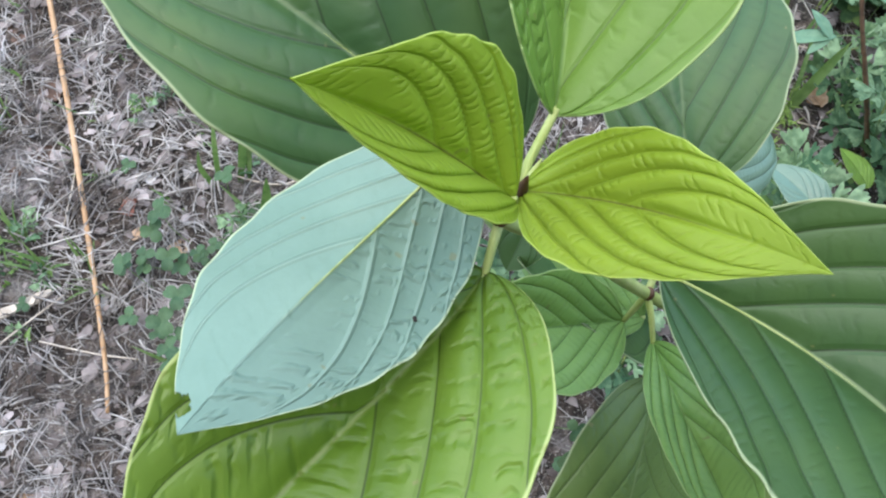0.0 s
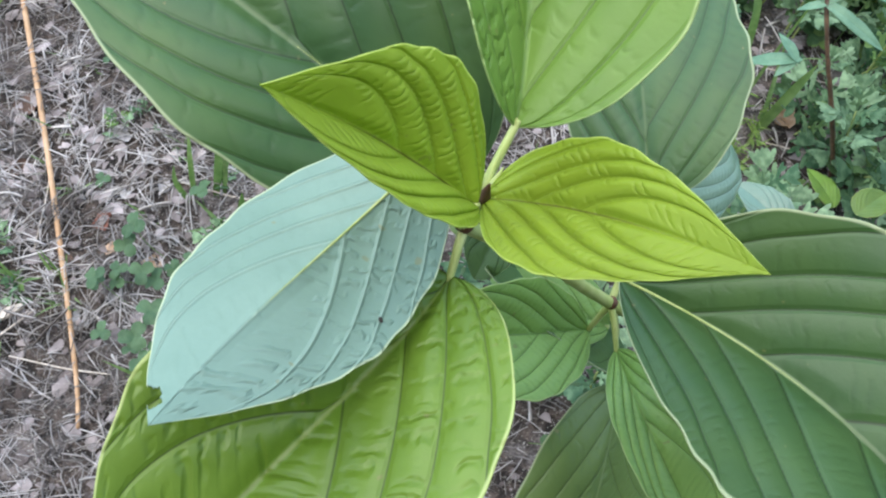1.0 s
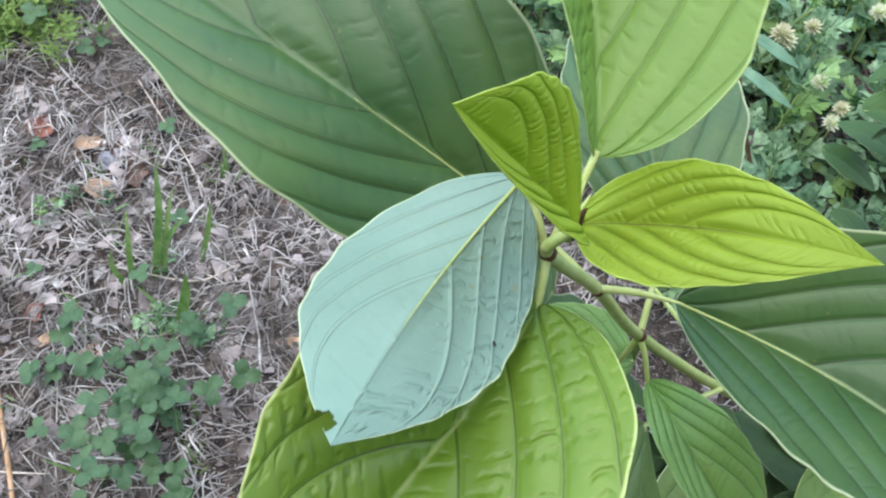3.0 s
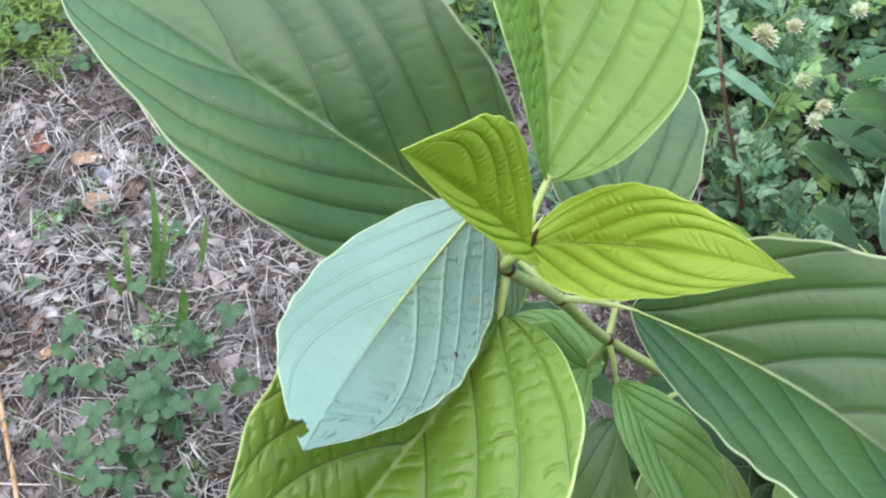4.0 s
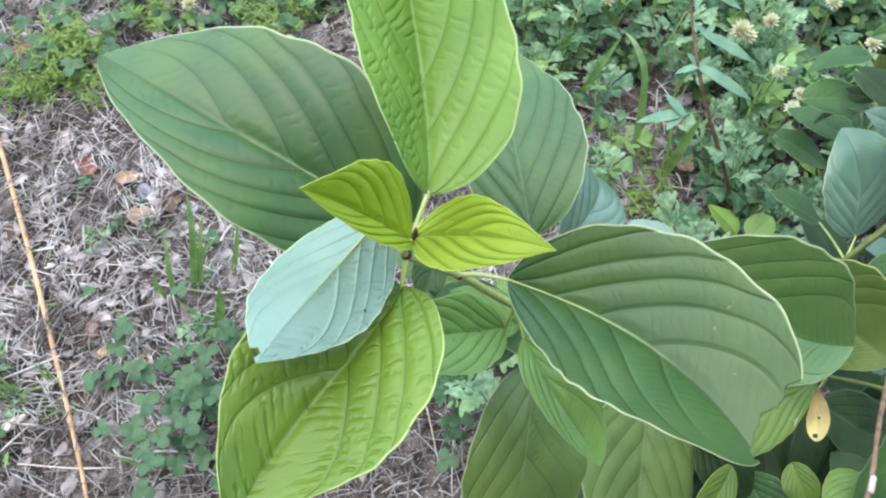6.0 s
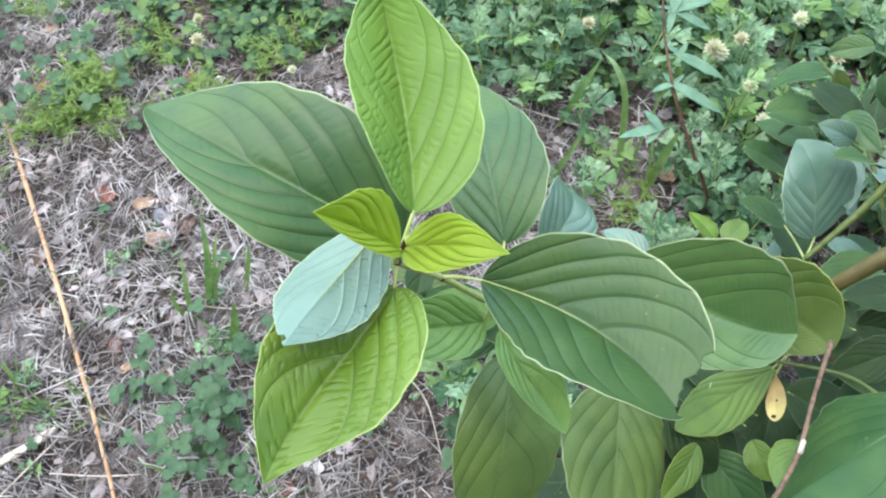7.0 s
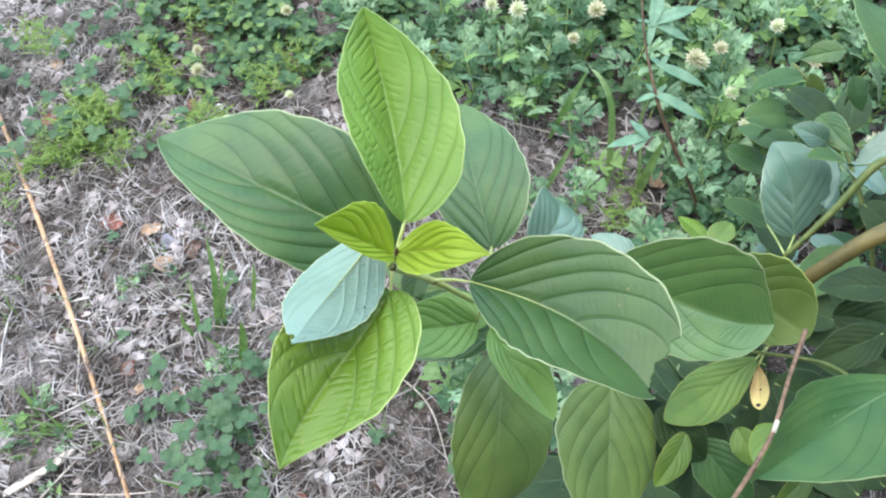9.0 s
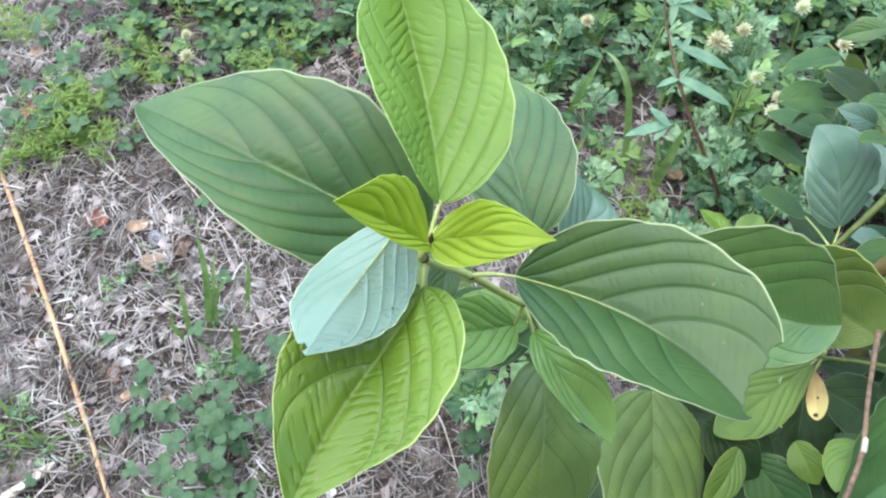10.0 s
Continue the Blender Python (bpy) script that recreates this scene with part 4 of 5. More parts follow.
def make_herb(r, height, count, size, at, group):
    ob = thing("mugwort", "mugwort plant with deeply lobed grey-green leaves", "herb", at, group)
    lean = (r.uniform(-0.02, 0.02), r.uniform(-0.02, 0.02))
    pts = [(0, 0, -0.005), (lean[0] * 0.5, lean[1] * 0.5, height * 0.5), (lean[0], lean[1], height)]
    V, F = tube(pts, [0.0016, 0.0013, 0.0008], 6, 9)
    local_part("stem", V, F, STEM, ob)
    for k in range(count):
        f = 0.25 + 0.75 * k / max(1, count - 1)
        V, F = lobed_leaf(size * (1.15 - 0.45 * f) * r.uniform(0.8, 1.15), r)
        m = Matrix.Translation((lean[0] * f, lean[1] * f, height * f)) @ Euler((r.uniform(-0.25, 0.25), radians(-18 - 30 * f + r.uniform(-12, 12)), 2.4 * k + r.uniform(-0.3, 0.3))).to_matrix().to_4x4()
        local_part("leaf", turned(V, m), F, HERB, ob)
    return ob


def grass_blade(base, out, length, width, lift, droop):
    """A bent tapering blade with a shallow keel."""
    n, V, F = 9, [], []
    d = Vector((math.cos(out), math.sin(out), 0))
    side = Vector((-d.y, d.x, 0))
    for i in range(n):
        f = i / (n - 1)
        c = Vector(base) + d * (length * (f * math.cos(lift) + 0.25 * droop * f * f)) + Vector((0, 0, length * (f * math.sin(lift) - droop * f * f)))
        w = width * 0.5 * min(1, 0.5 + 3 * f) * (1 - f ** 2.2) + 0.0001
        V += [c - side * w, c - Vector((0, 0, w * 0.45)), c + side * w]
    for i in range(n - 1):
        for j in range(2):
            q = 3 * i + j
            F.append((q, q + 3, q + 4, q + 1))
    return np.array([tuple(v) for v in V]), F


def make_tuft(r, blades, length, width, at, label="grass tuft with narrow bent green blades", group="grass tufts on the litter"):
    ob = thing("grass_tuft", label, "grass", at, group)
    for k in range(blades):
        V, F = grass_blade((r.uniform(-0.008, 0.008), r.uniform(-0.008, 0.008), -0.004), r.uniform(0, 6.28), length * r.uniform(0.5, 1.1), width * r.uniform(0.7, 1.2), r.uniform(0.95, 1.45), r.uniform(0.05, 0.4))
        local_part("blade", V, F, GRASS, ob)
    return ob


def make_feather(r, stalks, height, at):
    """A soft tuft of threadlike leaves, one mesh: nobody could count them."""
    V, F = [], []
    for _ in range(stalks):
        a, l = r.uniform(0, 6.28), height * r.uniform(0.5, 1.0)
        bx, by = r.uniform(-0.035, 0.035), r.uniform(-0.03, 0.03)
        tip = (bx + math.cos(a) * l * 0.45, by + math.sin(a) * l * 0.45, l)
        for k in range(9):
            f = 0.15 + 0.85 * k / 8
            p = np.array([bx + (tip[0] - bx) * f, by + (tip[1] - by) * f, l * f ** 0.8])
            aa, ln = r.uniform(0, 6.28), 0.02 * (1.1 - 0.5 * f)
            q = p + np.array([math.cos(aa) * ln, math.sin(aa) * ln, r.uniform(0.2, 0.7) * ln])
            w = 0.0012
            o = np.array([-math.sin(aa) * w, math.cos(aa) * w, 0])
            i = len(V)
            V += [tuple(p - o), tuple(p + o), tuple(q), tuple((p + q) / 2 + np.array([0, 0, w * 2]))]
            F += [(i, i + 1, i + 3), (i + 1, i + 2, i + 3), (i + 2, i, i + 3)]
    ob = new("feathery_weed", mesh_of("feathery_weed", V, F, FEATHER))
    ob.location = at
    return tagged(ob, "soft tuft of threadlike bright green weed", "weed", "feathery weeds on the ground")


def make_flower(r, height, size, at, mat, label):
    ob = thing("clover_flower", label, "flower", at, "clover flowers among the herbs")
    top = Vector((r.uniform(-0.004, 0.004), r.uniform(-0.004, 0.004), height))
    V, F = tube([(0, 0, -0.004), (top.x * 0.3, top.y * 0.3, height * 0.6), tuple(top)], [0.0007, 0.0006, 0.0006], 5, 7)
    local_part("stalk", V, F, GRASS, ob)
    V, F = [], []
    for k in range(46):
        z = 1 - 1.5 * (k + 0.5) / 46
        a = 2.39996 * k
        rr = math.sqrt(max(0, 1 - z * z))
        d = Vector((math.cos(a) * rr, math.sin(a) * rr, z + 0.15)).normalized()
        s_ = d.cross(Vector((0, 0, 1)))
        s_ = s_.normalized() if s_.length > 0.01 else Vector((1, 0, 0))
        n = d.cross(s_)
        l, w = size * r.uniform(0.8, 1.1), size * 0.16
        b = top + d * size * 0.15
        i = len(V)
        for p in (b - s_ * w * 0.5, b + s_ * w * 0.5, b + d * l * 0.55 + s_ * w, b + d * l * 0.55 - s_ * w, b + d * l + n * w * 0.5, b + d * l * 0.5 + n * w):
            V.append(tuple(p))
        F += [(i, i + 1, i + 5), (i + 1, i + 2, i + 5), (i + 2, i + 4, i + 5), (i + 4, i + 3, i + 5), (i + 3, i, i + 5)]
    local_part("flower_head", V, F, mat, ob, "pale flower head of many small florets")
    return ob


def make_dead_leaf(r, size, mat, label, at, turn):
    """A curled dead leaf with an uneven outline."""
    V, F, n, m = [], [], 9, 7
    ph = r.uniform(0, 6.28, 4)
    for i in range(n):
        f = i / (n - 1)
        w = 0.42 * math.sin(math.pi * min(1, 0.03 + f * 0.95)) ** 0.8 * (1 + 0.22 * math.sin(9 * f + ph[0]))
        for j in range(m):
            u = 2 * j / (m - 1) - 1
            V.append(((f - 0.5) * size, u * w * size, size * (0.16 * u * u + 0.10 * math.sin(5 * f + ph[1]) + 0.05 * math.sin(6 * u + ph[2]) + 0.02 * math.sin(14 * f + 5 * u + ph[3])) + 0.12 * size))
    k = len(V)
    V += [(x, y, z - 0.0006) for x, y, z in V]
    for i in range(n - 1):
        for j in range(m - 1):
            q = i * m + j
            F.append((q, q + m, q + m + 1, q + 1))
            F.append((k + q, k + q + 1, k + q + m + 1, k + q + m))
    ob = new("dead_leaf", mesh_of("dead_leaf", V, F, mat))
    ob.matrix_basis = pose(*at, r.uniform(-12, 12), r.uniform(-12, 12), turn)
    return tagged(ob, label, "dead leaf", "dead leaves on the litter")


def on_ground(x, y, lift=0.0):
    return (x, y, ground_height(x, y) + lift)


CLOVER_FAR = plain_material("clover_carpet", (0.018, 0.055, 0.028), (0.11, 0.2, 0.08), 220.0, 0.55, 0.25, 0.0003, 0.2, 0.7, 0.2, alt=(0.2, 0.3, 0.08))

# clover: a close patch by the litter, and a carpet beyond
kinds = [make_clover(h, ln, sz, on_ground(-0.24 + 0.03 * i, 0.25 + 0.02 * i), "clovers in the near patch") for i, (h, ln, sz) in enumerate(((0.035, 0.012, 0.012), (0.05, 0.015, 0.014), (0.028, 0.008, 0.010), (0.06, 0.02, 0.016)))]
r = np.random.RandomState(21)
for k in range(54):
    x, y = r.normal(-0.235, 0.042), r.normal(0.212, 0.055)
    copy_thing(kinds[r.randint(4)], pose(*on_ground(x, y, -0.002), r.uniform(-24, 24), r.uniform(-24, 24), r.uniform(0, 360)))
for k in range(14):
    x, y = r.normal(-0.36, 0.05), r.normal(0.74, 0.05)
    copy_thing(kinds[r.randint(4)], pose(*on_ground(x, y, -0.006), r.uniform(-14, 14), r.uniform(-14, 14), r.uniform(0, 360)))
CV, CF = [], []
made = 0
small_leaf = leaflet(0.0135, 0.0118)
while made < 3600:
    x, y = r.uniform(-0.5, 1.0), r.uniform(0.3, 1.25)
    if bare_spot(x, y) and r.rand() < 0.75:
        continue
    if r.rand() < greenness(x, y) ** 2 * (0.3 + 0.7 * (y > 0.68 - 0.2 * x)) * (1.0 if noise.noise(Vector((x * 8, y * 8, 1.5))) > -0.08 else 0.2):
        size, h = r.uniform(0.75, 1.25), ground_height(x, y) + r.uniform(0.008, 0.05)
        base = Matrix.Translation((x, y, h)) @ Euler((r.uniform(-0.4, 0.4), r.uniform(-0.4, 0.4), r.uniform(0, 6.28))).to_matrix().to_4x4()
        for k in range(3):
            k0 = len(CV)
            CV.extend(turned(small_leaf[0] * size, base @ Euler((0, 0, radians(120 * k))).to_matrix().to_4x4()))
            CF.extend([tuple(k0 + i for i in f) for f in small_leaf[1]])
        made += 1
tagged(new("clover_carpet", mesh_of("clover_carpet", CV, CF, CLOVER_FAR)), "dense carpet of small green clover leaves", "clover", kind="stuff")
for k in range(26):
    x, y = r.uniform(-0.6, 0.2), r.uniform(0.05, 0.95)
    tagged(copy_thing(kinds[(0, 2)[k % 2]], pose(*on_ground(x, y, -0.014), r.uniform(-15, 15), r.uniform(-15, 15), r.uniform(0, 360))), group="clovers strewn on the litter")

for k in range(60):
    x, y = r.uniform(-0.62, -0.18), r.uniform(0.64, 1.05)
    tagged(copy_thing(kinds[r.randint(4)], pose(*on_ground(x, y, -0.010), r.uniform(-20, 20), r.uniform(-20, 20), r.uniform(0, 360))), group="clovers at the edge of the litter")

# mugwort: thick beyond the litter and under the shrub
herbs = [make_herb(r, h, c, sz, on_ground(x, y), "mugworts beyond the litter") for h, c, sz, x, y in ((0.07, 6, 0.058, 0.22, 0.70), (0.10, 7, 0.06, 0.30, 0.66), (0.05, 5, 0.055, 0.18, 0.78), (0.13, 8, 0.06, 0.42, 0.62), (0.04, 5, 0.055, 0.33, 0.50))]
made = 0
while made < 165:
    x, y = r.uniform(-0.25, 1.05), r.uniform(0.25, 1.15)
    if bare_spot(x, y) and r.rand() < 0.9:
        continue
    if r.rand() < greenness(x, y) * min(1.0, max(0.06, 0.25 + (x + 0.05) * 2.2)):
        copy_thing(herbs[r.randint(5)], pose(*on_ground(x, y, -0.004), r.uniform(-10, 10), r.uniform(-10, 10), r.uniform(0, 360)))
        made += 1

for k in range(26):
    x, y = r.uniform(0.04, 0.24), r.uniform(0.08, 0.30)
    tagged(copy_thing(kinds[r.randint(4)], pose(*on_ground(x, y, -0.004), r.uniform(-20, 20), r.uniform(-20, 20), r.uniform(0, 360))), group="clovers under the shrub")
for k in range(34):
    x, y = (r.uniform(0.06, 0.22), r.uniform(0.10, 0.28)) if k < 7 else (r.uniform(0.45, 0.85), r.uniform(0.34, 0.70))
    copy_thing(herbs[r.randint(5)], pose(*on_ground(x, y, -0.004), r.uniform(-10, 10), r.uniform(-10, 10), r.uniform(0, 360)))

# a sparse row of them between the litter and the shrub
edge = np.random.RandomState(41)
for k, (x, y) in enumerate(((0.255, 0.60), (0.295, 0.63), (0.272, 0.645), (0.325, 0.55), (0.33, 0.645), (0.243, 0.445), (0.300, 0.432), (0.275, 0.405), (0.46, 0.52), (0.50, 0.51), (0.525, 0.475), (0.48, 0.405))):
    spot = Matrix.Translation(on_ground(x, y)) @ Matrix.Rotation(edge.uniform(0, 6.28), 4, "Z")
    tagged(copy_thing(herbs[(0, 4, 2)[k % 3]], spot @ Matrix.Scale(edge.uniform(0.8, 1.05), 4)), "mugwort plant with deeply lobed grey-green leaves", group="mugworts beyond the litter")

# seedlings of the same herb in the litter
small = np.random.RandomState(52)
for cx, cy, n in ((-0.20, 0.33, 6), (-0.46, 0.27, 5), (-0.30, 0.46, 3), (0.0, 0.20, 4)):
    for k in range(n):
        spot = pose(*on_ground(cx + small.normal(0, 0.03), cy + small.normal(0, 0.035), -0.02), small.uniform(-15, 15), small.uniform(-15, 15), small.uniform(0, 360))
        tagged(copy_thing(herbs[(0, 2, 4)[k % 3]], spot @ Matrix.Scale(small.uniform(0.4, 0.6), 4)), "mugwort seedling with small lobed leaves in the litter", group="mugwort seedlings in the litter")

# grass tufts
NEAR_TUFTS = ((-0.265, 0.42, 5, 0.07, 0.0032), (-0.215, 0.335, 5, 0.06, 0.004), (-0.165, 0.43, 4, 0.05, 0.003), (-0.46, 0.30, 9, 0.09, 0.004), (-0.43, 0.27, 7, 0.10, 0.004), (-0.47, 0.25, 6, 0.05, 0.004), (-0.265, 0.17, 5, 0.07, 0.004), (-0.30, 0.70, 8, 0.07, 0.0035), (-0.24, 0.73, 7, 0.06, 0.004))
FAR_TUFTS = ((-0.42, 0.68, 8, 0.06, 0.003), (-0.50, 0.60, 5, 0.05, 0.0035), (-0.05, 0.77, 6, 0.08, 0.0045), (-0.12, 0.72, 5, 0.06, 0.003), (-0.02, 0.2, 6, 0.04, 0.002), (0.05, 0.42, 8, 0.06, 0.0025), (0.13, 0.38, 7, 0.06, 0.0025), (0.27, 0.40, 8, 0.07, 0.003), (0.22, 0.46, 7, 0.07, 0.003), (0.55, 0.42, 7, 0.07, 0.004), (-0.58, 0.85, 6, 0.06, 0.003))
for x, y, n, l, w in NEAR_TUFTS + FAR_TUFTS:
    make_tuft(r, n, l, w, on_ground(x, y))
sprouts = np.random.RandomState(31)
for k in range(44):
    x, y = sprouts.uniform(-0.58, 0.10), sprouts.uniform(0.08, 0.72)
    make_tuft(sprouts, sprouts.randint(2, 6), sprouts.uniform(0.025, 0.07), sprouts.uniform(0.002, 0.004), on_ground(x, y), "few thin green grass blades sprouting from the litter", "grass sprouts in the litter")
wide = make_tuft(r, 0, 0.1, 0.006, on_ground(0.345, 0.46), "tall broad-bladed grass among the herbs")
for out, l, w, lift, droop, bx, by in ((1.35, 0.15, 0.006, 0.75, 0.10, 0.045, -0.03), (0.9, 0.12, 0.005, 1.0, 0.3, 0.0, 0.0)):
    V, F = grass_blade((bx, by, -0.004), out, l, w, lift, droop)
    local_part("blade", V, F, GRASS, wide)


def ribbon(points, w, parent):
    """A long keeled grass blade that follows the points."""
    C = curve_points([np.array(p) - np.array(parent.location) for p in points], 16)
    D = unit(np.gradient(C, axis=0))
    S = unit(np.cross(D, np.array([0.15, -0.25, 1.0])))
    N = np.cross(S, D)
    V, F = [], []
    for i, c in enumerate(C):
        h = w * 0.5 * min(1.0, 0.55 + 2 * i / 15) * (1 - (i / 15) ** 3) + 0.0002
        V += [c - S[i] * h, c - N[i] * h * 0.3, c + S[i] * h]
    for i in range(15):
        F += [(3 * i, 3 * i + 3, 3 * i + 4, 3 * i + 1), (3 * i + 1, 3 * i + 4, 3 * i + 5, 3 * i + 2)]
    local_part("blade", V, F, GRASS, parent)


for points, w in ((((0.3536, 0.4632, -0.004), (0.3635, 0.5118, 0.08), (0.3603, 0.5341, 0.13), (0.3503, 0.5594, 0.15), (0.3416, 0.5791, 0.15)), 0.011), (((0.2917, 0.5623, 0.02), (0.3162, 0.5662, 0.10), (0.3425, 0.5832, 0.14)), 0.009),
                  (((0.3855, 0.4397, -0.004), (0.4057, 0.4566, 0.07), (0.4230, 0.4722, 0.11)), 0.013), (((0.2607, 0.4830, -0.004), (0.2834, 0.4909, 0.05), (0.3088, 0.5079, 0.09)), 0.009), (((0.3684, 0.4699, -0.004), (0.4010, 0.5135, 0.08), (0.4214, 0.5373, 0.14)), 0.004)):
    ribbon(points, w, wide)
upright = make_tuft(r, 0, 0.1, 0.004, on_ground(-0.215, 0.37), "tuft of upright broad grass blades in the litter")
for points, w in ((((-0.2235, 0.3631, -0.004), (-0.2047, 0.4082, 0.07), (-0.2016, 0.4522, 0.11)), 0.009), (((-0.1749, 0.3862, -0.004), (-0.1576, 0.4033, 0.05), (-0.1506, 0.4181, 0.08)), 0.006), (((-0.2204, 0.3743, -0.004), (-0.1961, 0.3901, 0.06), (-0.1736, 0.3965, 0.09)), 0.007),
                  (((-0.2473, 0.3655, -0.004), (-0.2360, 0.3820, 0.06), (-0.2327, 0.4088, 0.09)), 0.006), (((-0.1952, 0.3111, -0.004), (-0.1792, 0.3259, 0.05), (-0.1736, 0.3383, 0.08)), 0.011), (((-0.2492, 0.3592, -0.004), (-0.2586, 0.3703, 0.03), (-0.2569, 0.3823, 0.05)), 0.006), (((-0.2141, 0.3645, -0.004), (-0.1962, 0.4022, 0.07), (-0.1848, 0.4270, 0.10)), 0.005)):
    ribbon(points, w, upright)

for x, y, n, h in ((-0.41, 0.725, 46, 0.07), (-0.365, 0.76, 34, 0.06), (-0.44, 0.69, 30, 0.06), (-0.25, 0.80, 16, 0.06), (-0.30, 0.86, 14, 0.055), (-0.10, 0.76, 18, 0.06), (-0.05, 0.80, 14, 0.05), (-0.20, 0.90, 14, 0.06), (0.17, 0.74, 18, 0.06), (0.36, 0.43, 16, 0.05), (-0.52, 0.66, 12, 0.05), (-0.36, 0.68, 20, 0.06), (-0.15, 0.66, 14, 0.05), (-0.46, 0.92, 16, 0.05), (-0.21, 0.70, 22, 0.06)):
    make_feather(r, n, h, on_ground(x, y))

FLOWERS = ((0.2419, 0.7334, 0.13, 0.011, 0), (0.27, 0.6993, 0.15, 0.013, 0), (0.3808, 0.6747, 0.15, 0.013, 1), (0.3425, 0.6493, 0.13, 0.009, 1), (0.4822, 0.5661, 0.15, 0.013, 1), (0.4966, 0.5584, 0.14, 0.011, 0), (0.5263, 0.5725, 0.15, 0.01, 1), (0.5165, 0.504, 0.14, 0.01, 0),
           (0.5222, 0.4572, 0.13, 0.01, 0), (0.5357, 0.4685, 0.14, 0.009, 1), (0.6192, 0.352, 0.21, 0.015, 0), (-0.0611, 0.8393, 0.09, 0.009, 1), (-0.2015, 0.7906, 0.09, 0.008, 1), (-0.2012, 0.7428, 0.1, 0.01, 1), (-0.1724, 0.6701, 0.06, 0.008, 0), (-0.0739, 0.697, 0.06, 0.007, 0),
           (0.20, 0.86, 0.11, 0.010, 0), (0.33, 0.83, 0.12, 0.011, 0), (0.44, 0.83, 0.12, 0.011, 0), (0.62, 0.60, 0.14, 0.011, 0), (0.64, 0.53, 0.14, 0.010, 1))
for x, y, h, sz, old in FLOWERS:
    make_flower(r, h, sz, on_ground(x, y), FADED if old else PETAL, "faded yellowish clover flower head" if old else "white clover flower head on a stalk")

# dead leaves and chips that stand out
NEAR_LEAVES = ((-0.3594, 0.5615, 0.034, "red", 70), (-0.3035, 0.5383, 0.030, "tan", 20), (-0.2928, 0.5407, 0.016, "white", 50), (-0.27, 0.525, 0.028, "brown", 100), (-0.2855, 0.4789, 0.036, "tan", 160), (-0.3433, 0.3365, 0.026, "red", 30), (-0.322, 0.3729, 0.018, "white", 80), (-0.4503, 0.4811, 0.03, "brown", 10), (-0.283, 0.286, 0.024, "tan", 80), (-0.4536, 0.7767, 0.034, "red", 40), (-0.2364, 0.7496, 0.034, "red", 60), (-0.3305, 0.8084, 0.030, "tan", 20), (-0.445, 0.8824, 0.024, "tan", 90), (-0.247, 0.4955, 0.03, "brown", 30), (-0.3326, 0.4416, 0.026, "grey", 30), (-0.19, 0.74, 0.018, "white", 20))
FAR_LEAVES = ((0.26, 0.775, 0.03, "red", 30), (-0.34, 0.44, 0.026, "grey", 130), (-0.30, 0.41, 0.022, "grey", 40), (-0.235, 0.46, 0.024, "grey", 10), (-0.105, 0.14, 0.026, "white", 70), (-0.14, 0.12, 0.022, "red", 20), (-0.07, 0.16, 0.022, "grey", 120), (-0.02, 0.19, 0.026, "grey", 60), (-0.45, 0.40, 0.028, "brown", 60), (-0.39, 0.30, 0.026, "brown", 10), (0.32, 0.53, 0.032, "brown", 40), (0.43, 0.47, 0.036, "tan", 100), (0.45, 0.44, 0.03, "brown", 20))
for x, y, sz, mat, turn in NEAR_LEAVES + FAR_LEAVES:
    make_dead_leaf(r, sz, DEAD[mat], {"red": "curled reddish-brown dead leaf on the litter", "tan": "curled tan dead leaf on the litter", "brown": "dark brown curled dead leaf on the litter", "grey": "greyed dry dead leaf on the litter", "white": "whitish dry leaf chip on the litter"}[mat], on_ground(x, y, -0.001), turn)
for k in range(150):
    x, y = r.uniform(-0.65, 0.5), r.uniform(-0.1, 0.8)
    mat = ("brown", "grey", "tan", "grey", "brown")[k % 5]
    make_dead_leaf(r, r.uniform(0.010, 0.026), DEAD[mat], {"tan": "curled tan dead leaf on the litter", "brown": "dark brown curled dead leaf on the litter", "grey": "greyed dry dead leaf on the litter"}[mat], on_ground(x, y, -0.002), r.uniform(0, 360))

# the long tan stalk and a few paler ones
stalk = [on_ground(x, y, 0.012) for x, y in ((-0.60, 1.0), (-0.537, 0.806), (-0.487, 0.652), (-0.426, 0.456), (-0.385, 0.31), (-0.347, 0.164), (-0.335, 0.11))]
V, F = tube(stalk, [0.0018, 0.0028, 0.0033, 0.0033, 0.003, 0.0026, 0.002], 8, 60, 0.06)
tagged(new("dry_stalk", mesh_of("dry_stalk", V, F, REED)), "long straight tan dry plant stalk on the litter", "stalk")
for pts, w in ((((-0.42, 0.185), (-0.36, 0.172), (-0.31, 0.165)), 0.0011), (((-0.50, 0.14), (-0.44, 0.20), (-0.40, 0.235)), 0.0012), (((-0.25, 0.62), (-0.20, 0.53), (-0.17, 0.47)), 0.001), (((-0.26, 0.38), (-0.18, 0.36), (-0.13, 0.375)), 0.0012),
               (((0.25, 0.60), (0.36, 0.545), (0.50, 0.50)), 0.0014), (((0.40, 0.43), (0.46, 0.415), (0.54, 0.405)), 0.0012), (((0.0, 0.26), (0.04, 0.2), (0.05, 0.12)), 0.001), (((-0.44, 0.47), (-0.41, 0.40), (-0.41, 0.30)), 0.001)):
    V, F = tube([on_ground(x, y, 0.012) for x, y in pts], [w * 0.8, w, w * 0.6], 6, 24, 0.1)
    tagged(new("dry_stalk", mesh_of("dry_stalk", V, F, WOOD)), "thin pale straw stalk lying on the litter", "stalk", "pale stalks on the litter")


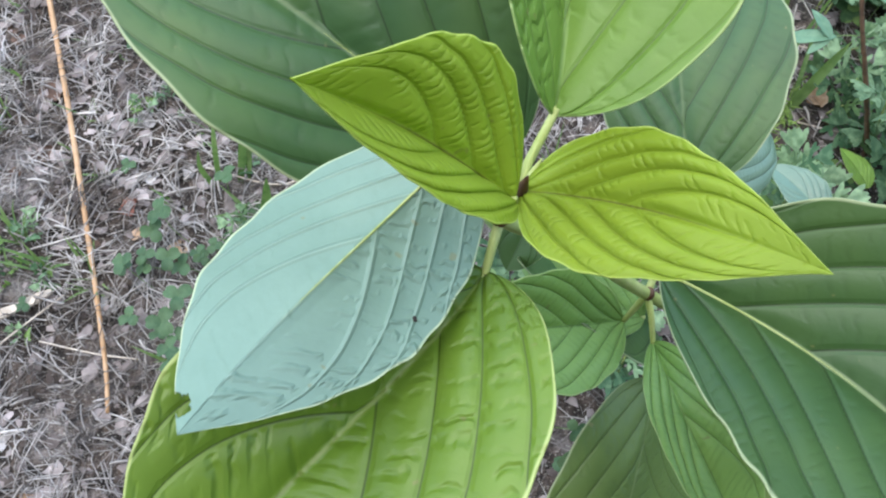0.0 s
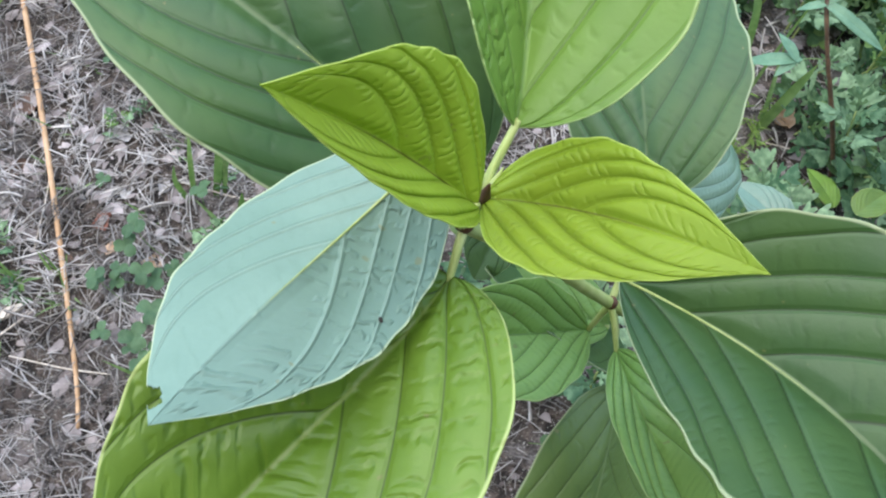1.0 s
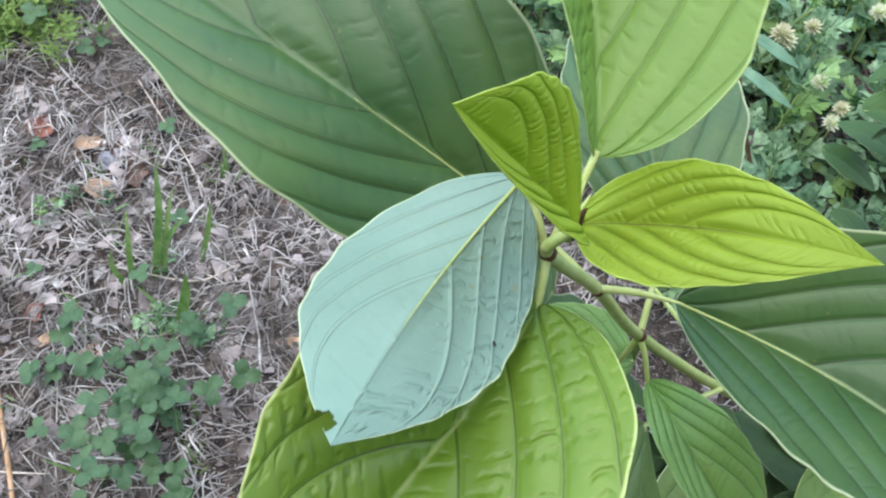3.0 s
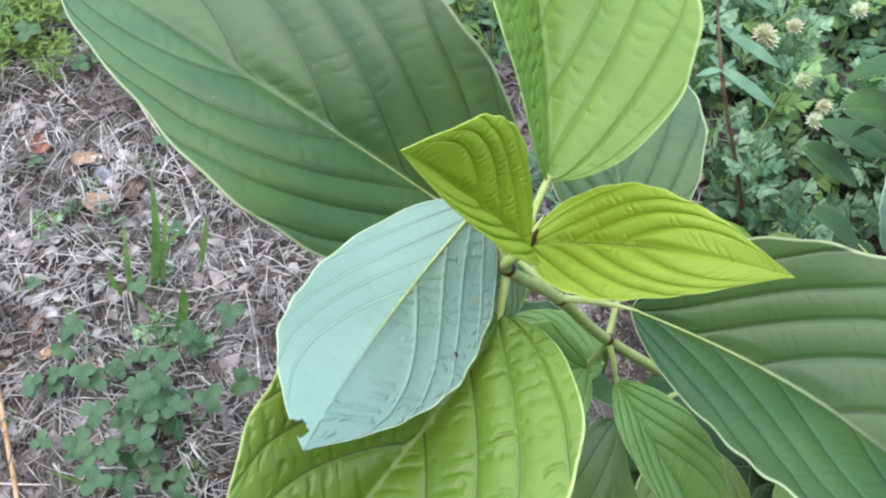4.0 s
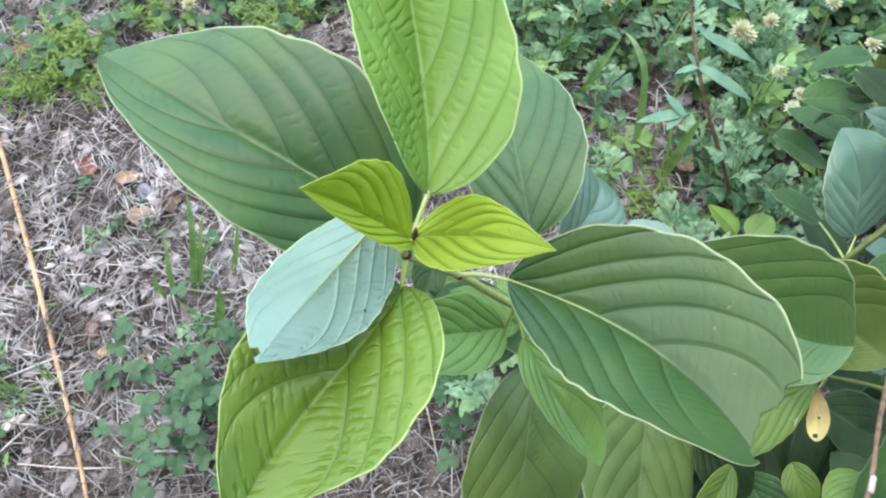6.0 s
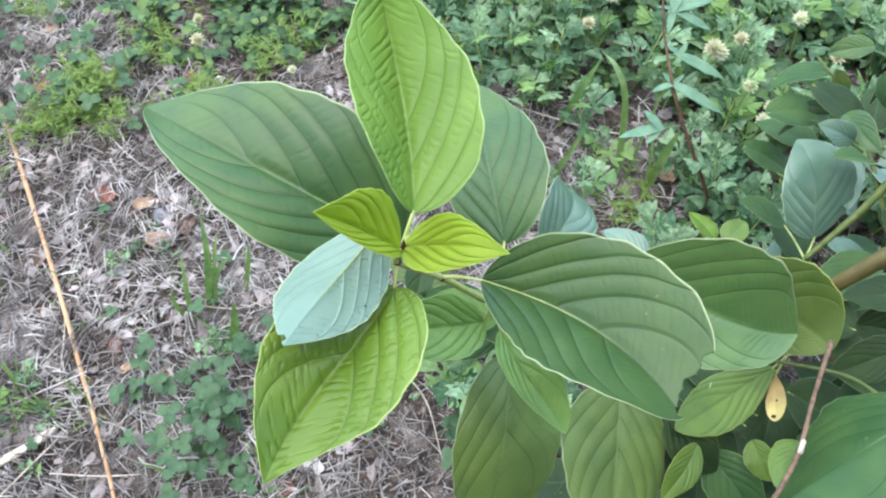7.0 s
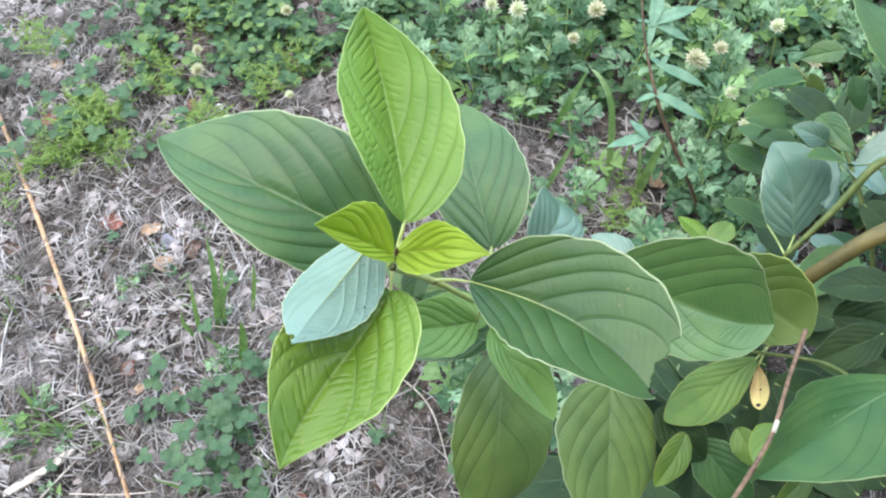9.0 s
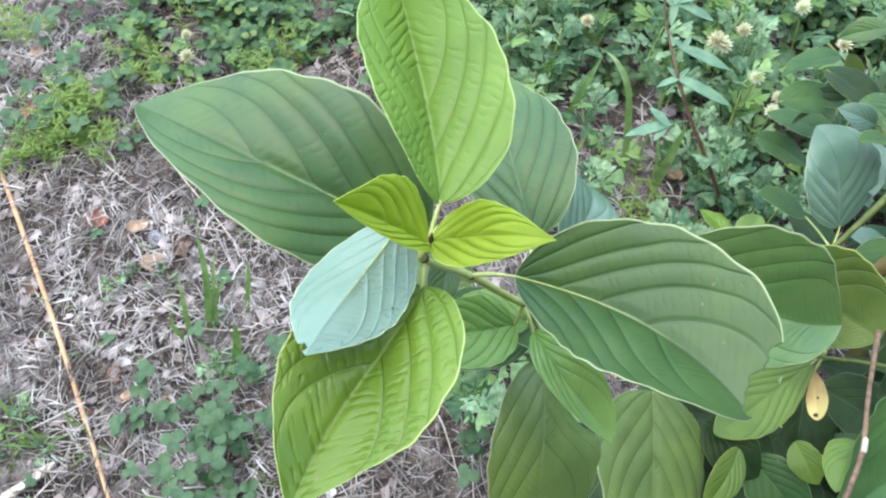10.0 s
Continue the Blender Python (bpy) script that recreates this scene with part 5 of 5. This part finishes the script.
def chip(points, width, thick, mat, name, label, category):
    """A split flat piece with ragged ends."""
    rr = np.random.RandomState(4)
    C = curve_points(points, 8)
    V, F = [], []
    D = unit(np.gradient(C, axis=0))
    for i, c in enumerate(C):
        s_ = np.array([-D[i][1], D[i][0], 0]) * width * rr.uniform(0.8, 1.1) * (0.6 if i in (0, 7) else 1)
        V += [c - s_, c + s_, c + s_ * 0.8 + np.array([0, 0, thick]), c - s_ * 0.8 + np.array([0, 0, thick * rr.uniform(0.7, 1.2)])]
    for i in range(7):
        for j in range(4):
            q, k = 4 * i + j, 4 * i + (j + 1) % 4
            F.append((q, k, k + 4, q + 4))
    F += [(3, 2, 1, 0), (28, 29, 30, 31)]
    return tagged(new(name, mesh_of(name, V, F, mat, None, False)), label, category)


chip([on_ground(-0.500, 0.200, 0.006), on_ground(-0.455, 0.218, 0.010), on_ground(-0.415, 0.240, 0.008)], 0.0055, 0.003, WOOD, "wood_chip", "split pale bleached wood chip on the litter", "wood chip")
for x, y, sz in ((-0.283, 0.5217, 0.022), (-0.272, 0.532, 0.014), (-0.287, 0.51, 0.012), (0.2, 0.69, 0.014)):
    bm = bmesh.new()
    bmesh.ops.create_icosphere(bm, subdivisions=3, radius=sz * 0.5)
    for v in bm.verts:
        v.co *= 1 + 0.35 * noise.noise(v.co * (2.2 / sz) + Vector((x * 9, y, 0)))
        v.co.z *= 0.6
    me = bpy.data.meshes.new("stone")
    bm.to_mesh(me)
    bm.free()
    me.materials.append(STONE)
    ob = new("stone", me)
    ob.location = on_ground(x, y, 0.003)
    tagged(ob, "small rough dark grey stone on the litter", "stone", "stones on the litter")

# a slender weed with a dry brown stem and lobed leaves
weed = thing("red_stemmed_weed", "slender weed with reddish-brown stem and long-lobed blue-green leaves", "weed", (0.472, 0.383, 0.0))
W = np.array(weed.location)
V, F = tube([np.array(p) - W for p in ((0.472, 0.383, -0.005), (0.459, 0.394, 0.038), (0.431, 0.420, 0.105), (0.4065, 0.452, 0.16), (0.3935, 0.488, 0.20), (0.3912, 0.5352, 0.228), (0.392, 0.5648, 0.252), (0.3953, 0.592, 0.272))],
            [0.003, 0.0028, 0.0026, 0.0023, 0.002, 0.0016, 0.0013, 0.0009], 7, 50, 0.2)
part("stem", mesh_of("stem", V, F, REDSTEM), weed)
for hub, root, tips in (((0.3949, 0.484, 0.195), (0.394, 0.485, 0.19), ((0.4485, 0.4411, 0.182, 0.13), (0.4111, 0.4936, 0.2, 0.2), (0.3875, 0.5048, 0.195, 0.24), (0.3689, 0.4829, 0.188, 0.22))),
                        ((0.4064, 0.5131, 0.212), (0.392, 0.515, 0.212), ((0.4564, 0.4789, 0.20, 0.15), (0.4212, 0.5278, 0.215, 0.22), (0.4012, 0.5368, 0.205, 0.22))),
                        ((0.402, 0.553, 0.248), (0.3915, 0.55, 0.24), ((0.4641, 0.5654, 0.25, 0.17), (0.4456, 0.5288, 0.232, 0.15), (0.3926, 0.5298, 0.235, 0.2), (0.3875, 0.5687, 0.24, 0.2), (0.4271, 0.6047, 0.26, 0.18))),
                        ((0.385, 0.458, 0.14), (0.41, 0.456, 0.145), ((0.338, 0.470, 0.115, 0.2), (0.365, 0.445, 0.13, 0.24), (0.372, 0.49, 0.14, 0.24)))):
    LV, LF, k0 = [], [], 0
    for i, (x, y, z, w) in enumerate(tips):
        b0, t0 = np.array(hub), np.array((x, y, z))
        V, F, maps, rib = blade(b0 - 0.12 * (t0 - b0) + np.array((0, 0, 0.0006 * i)), t0, 0.15, 0.06, 0.05, 0.02, -0.02, 0.72 * w, 0.72 * w, 0.8, 0.95, 0.15, 0.15, 0.0, 0.2, relief=0.008, ns=26, nu=6, seed=77 + i)
        LV.append(V - W)
        LF += [tuple(k0 + j for j in f) for f in F]
        k0 += len(V)
    lobed = part("leaf", mesh_of("leaf", np.vstack(LV), LF, WEED), weed, "blue-green leaf with long pointed lobes")
    V, F = tube([np.array(root) - W, 0.5 * (np.array(root) + np.array(hub)) - W + np.array((0, 0, 0.002)), np.array(hub) - W], [0.0009, 0.0007, 0.0006], 6, 9)
    part("petiole", mesh_of("petiole", V, F, GRASS), lobed)
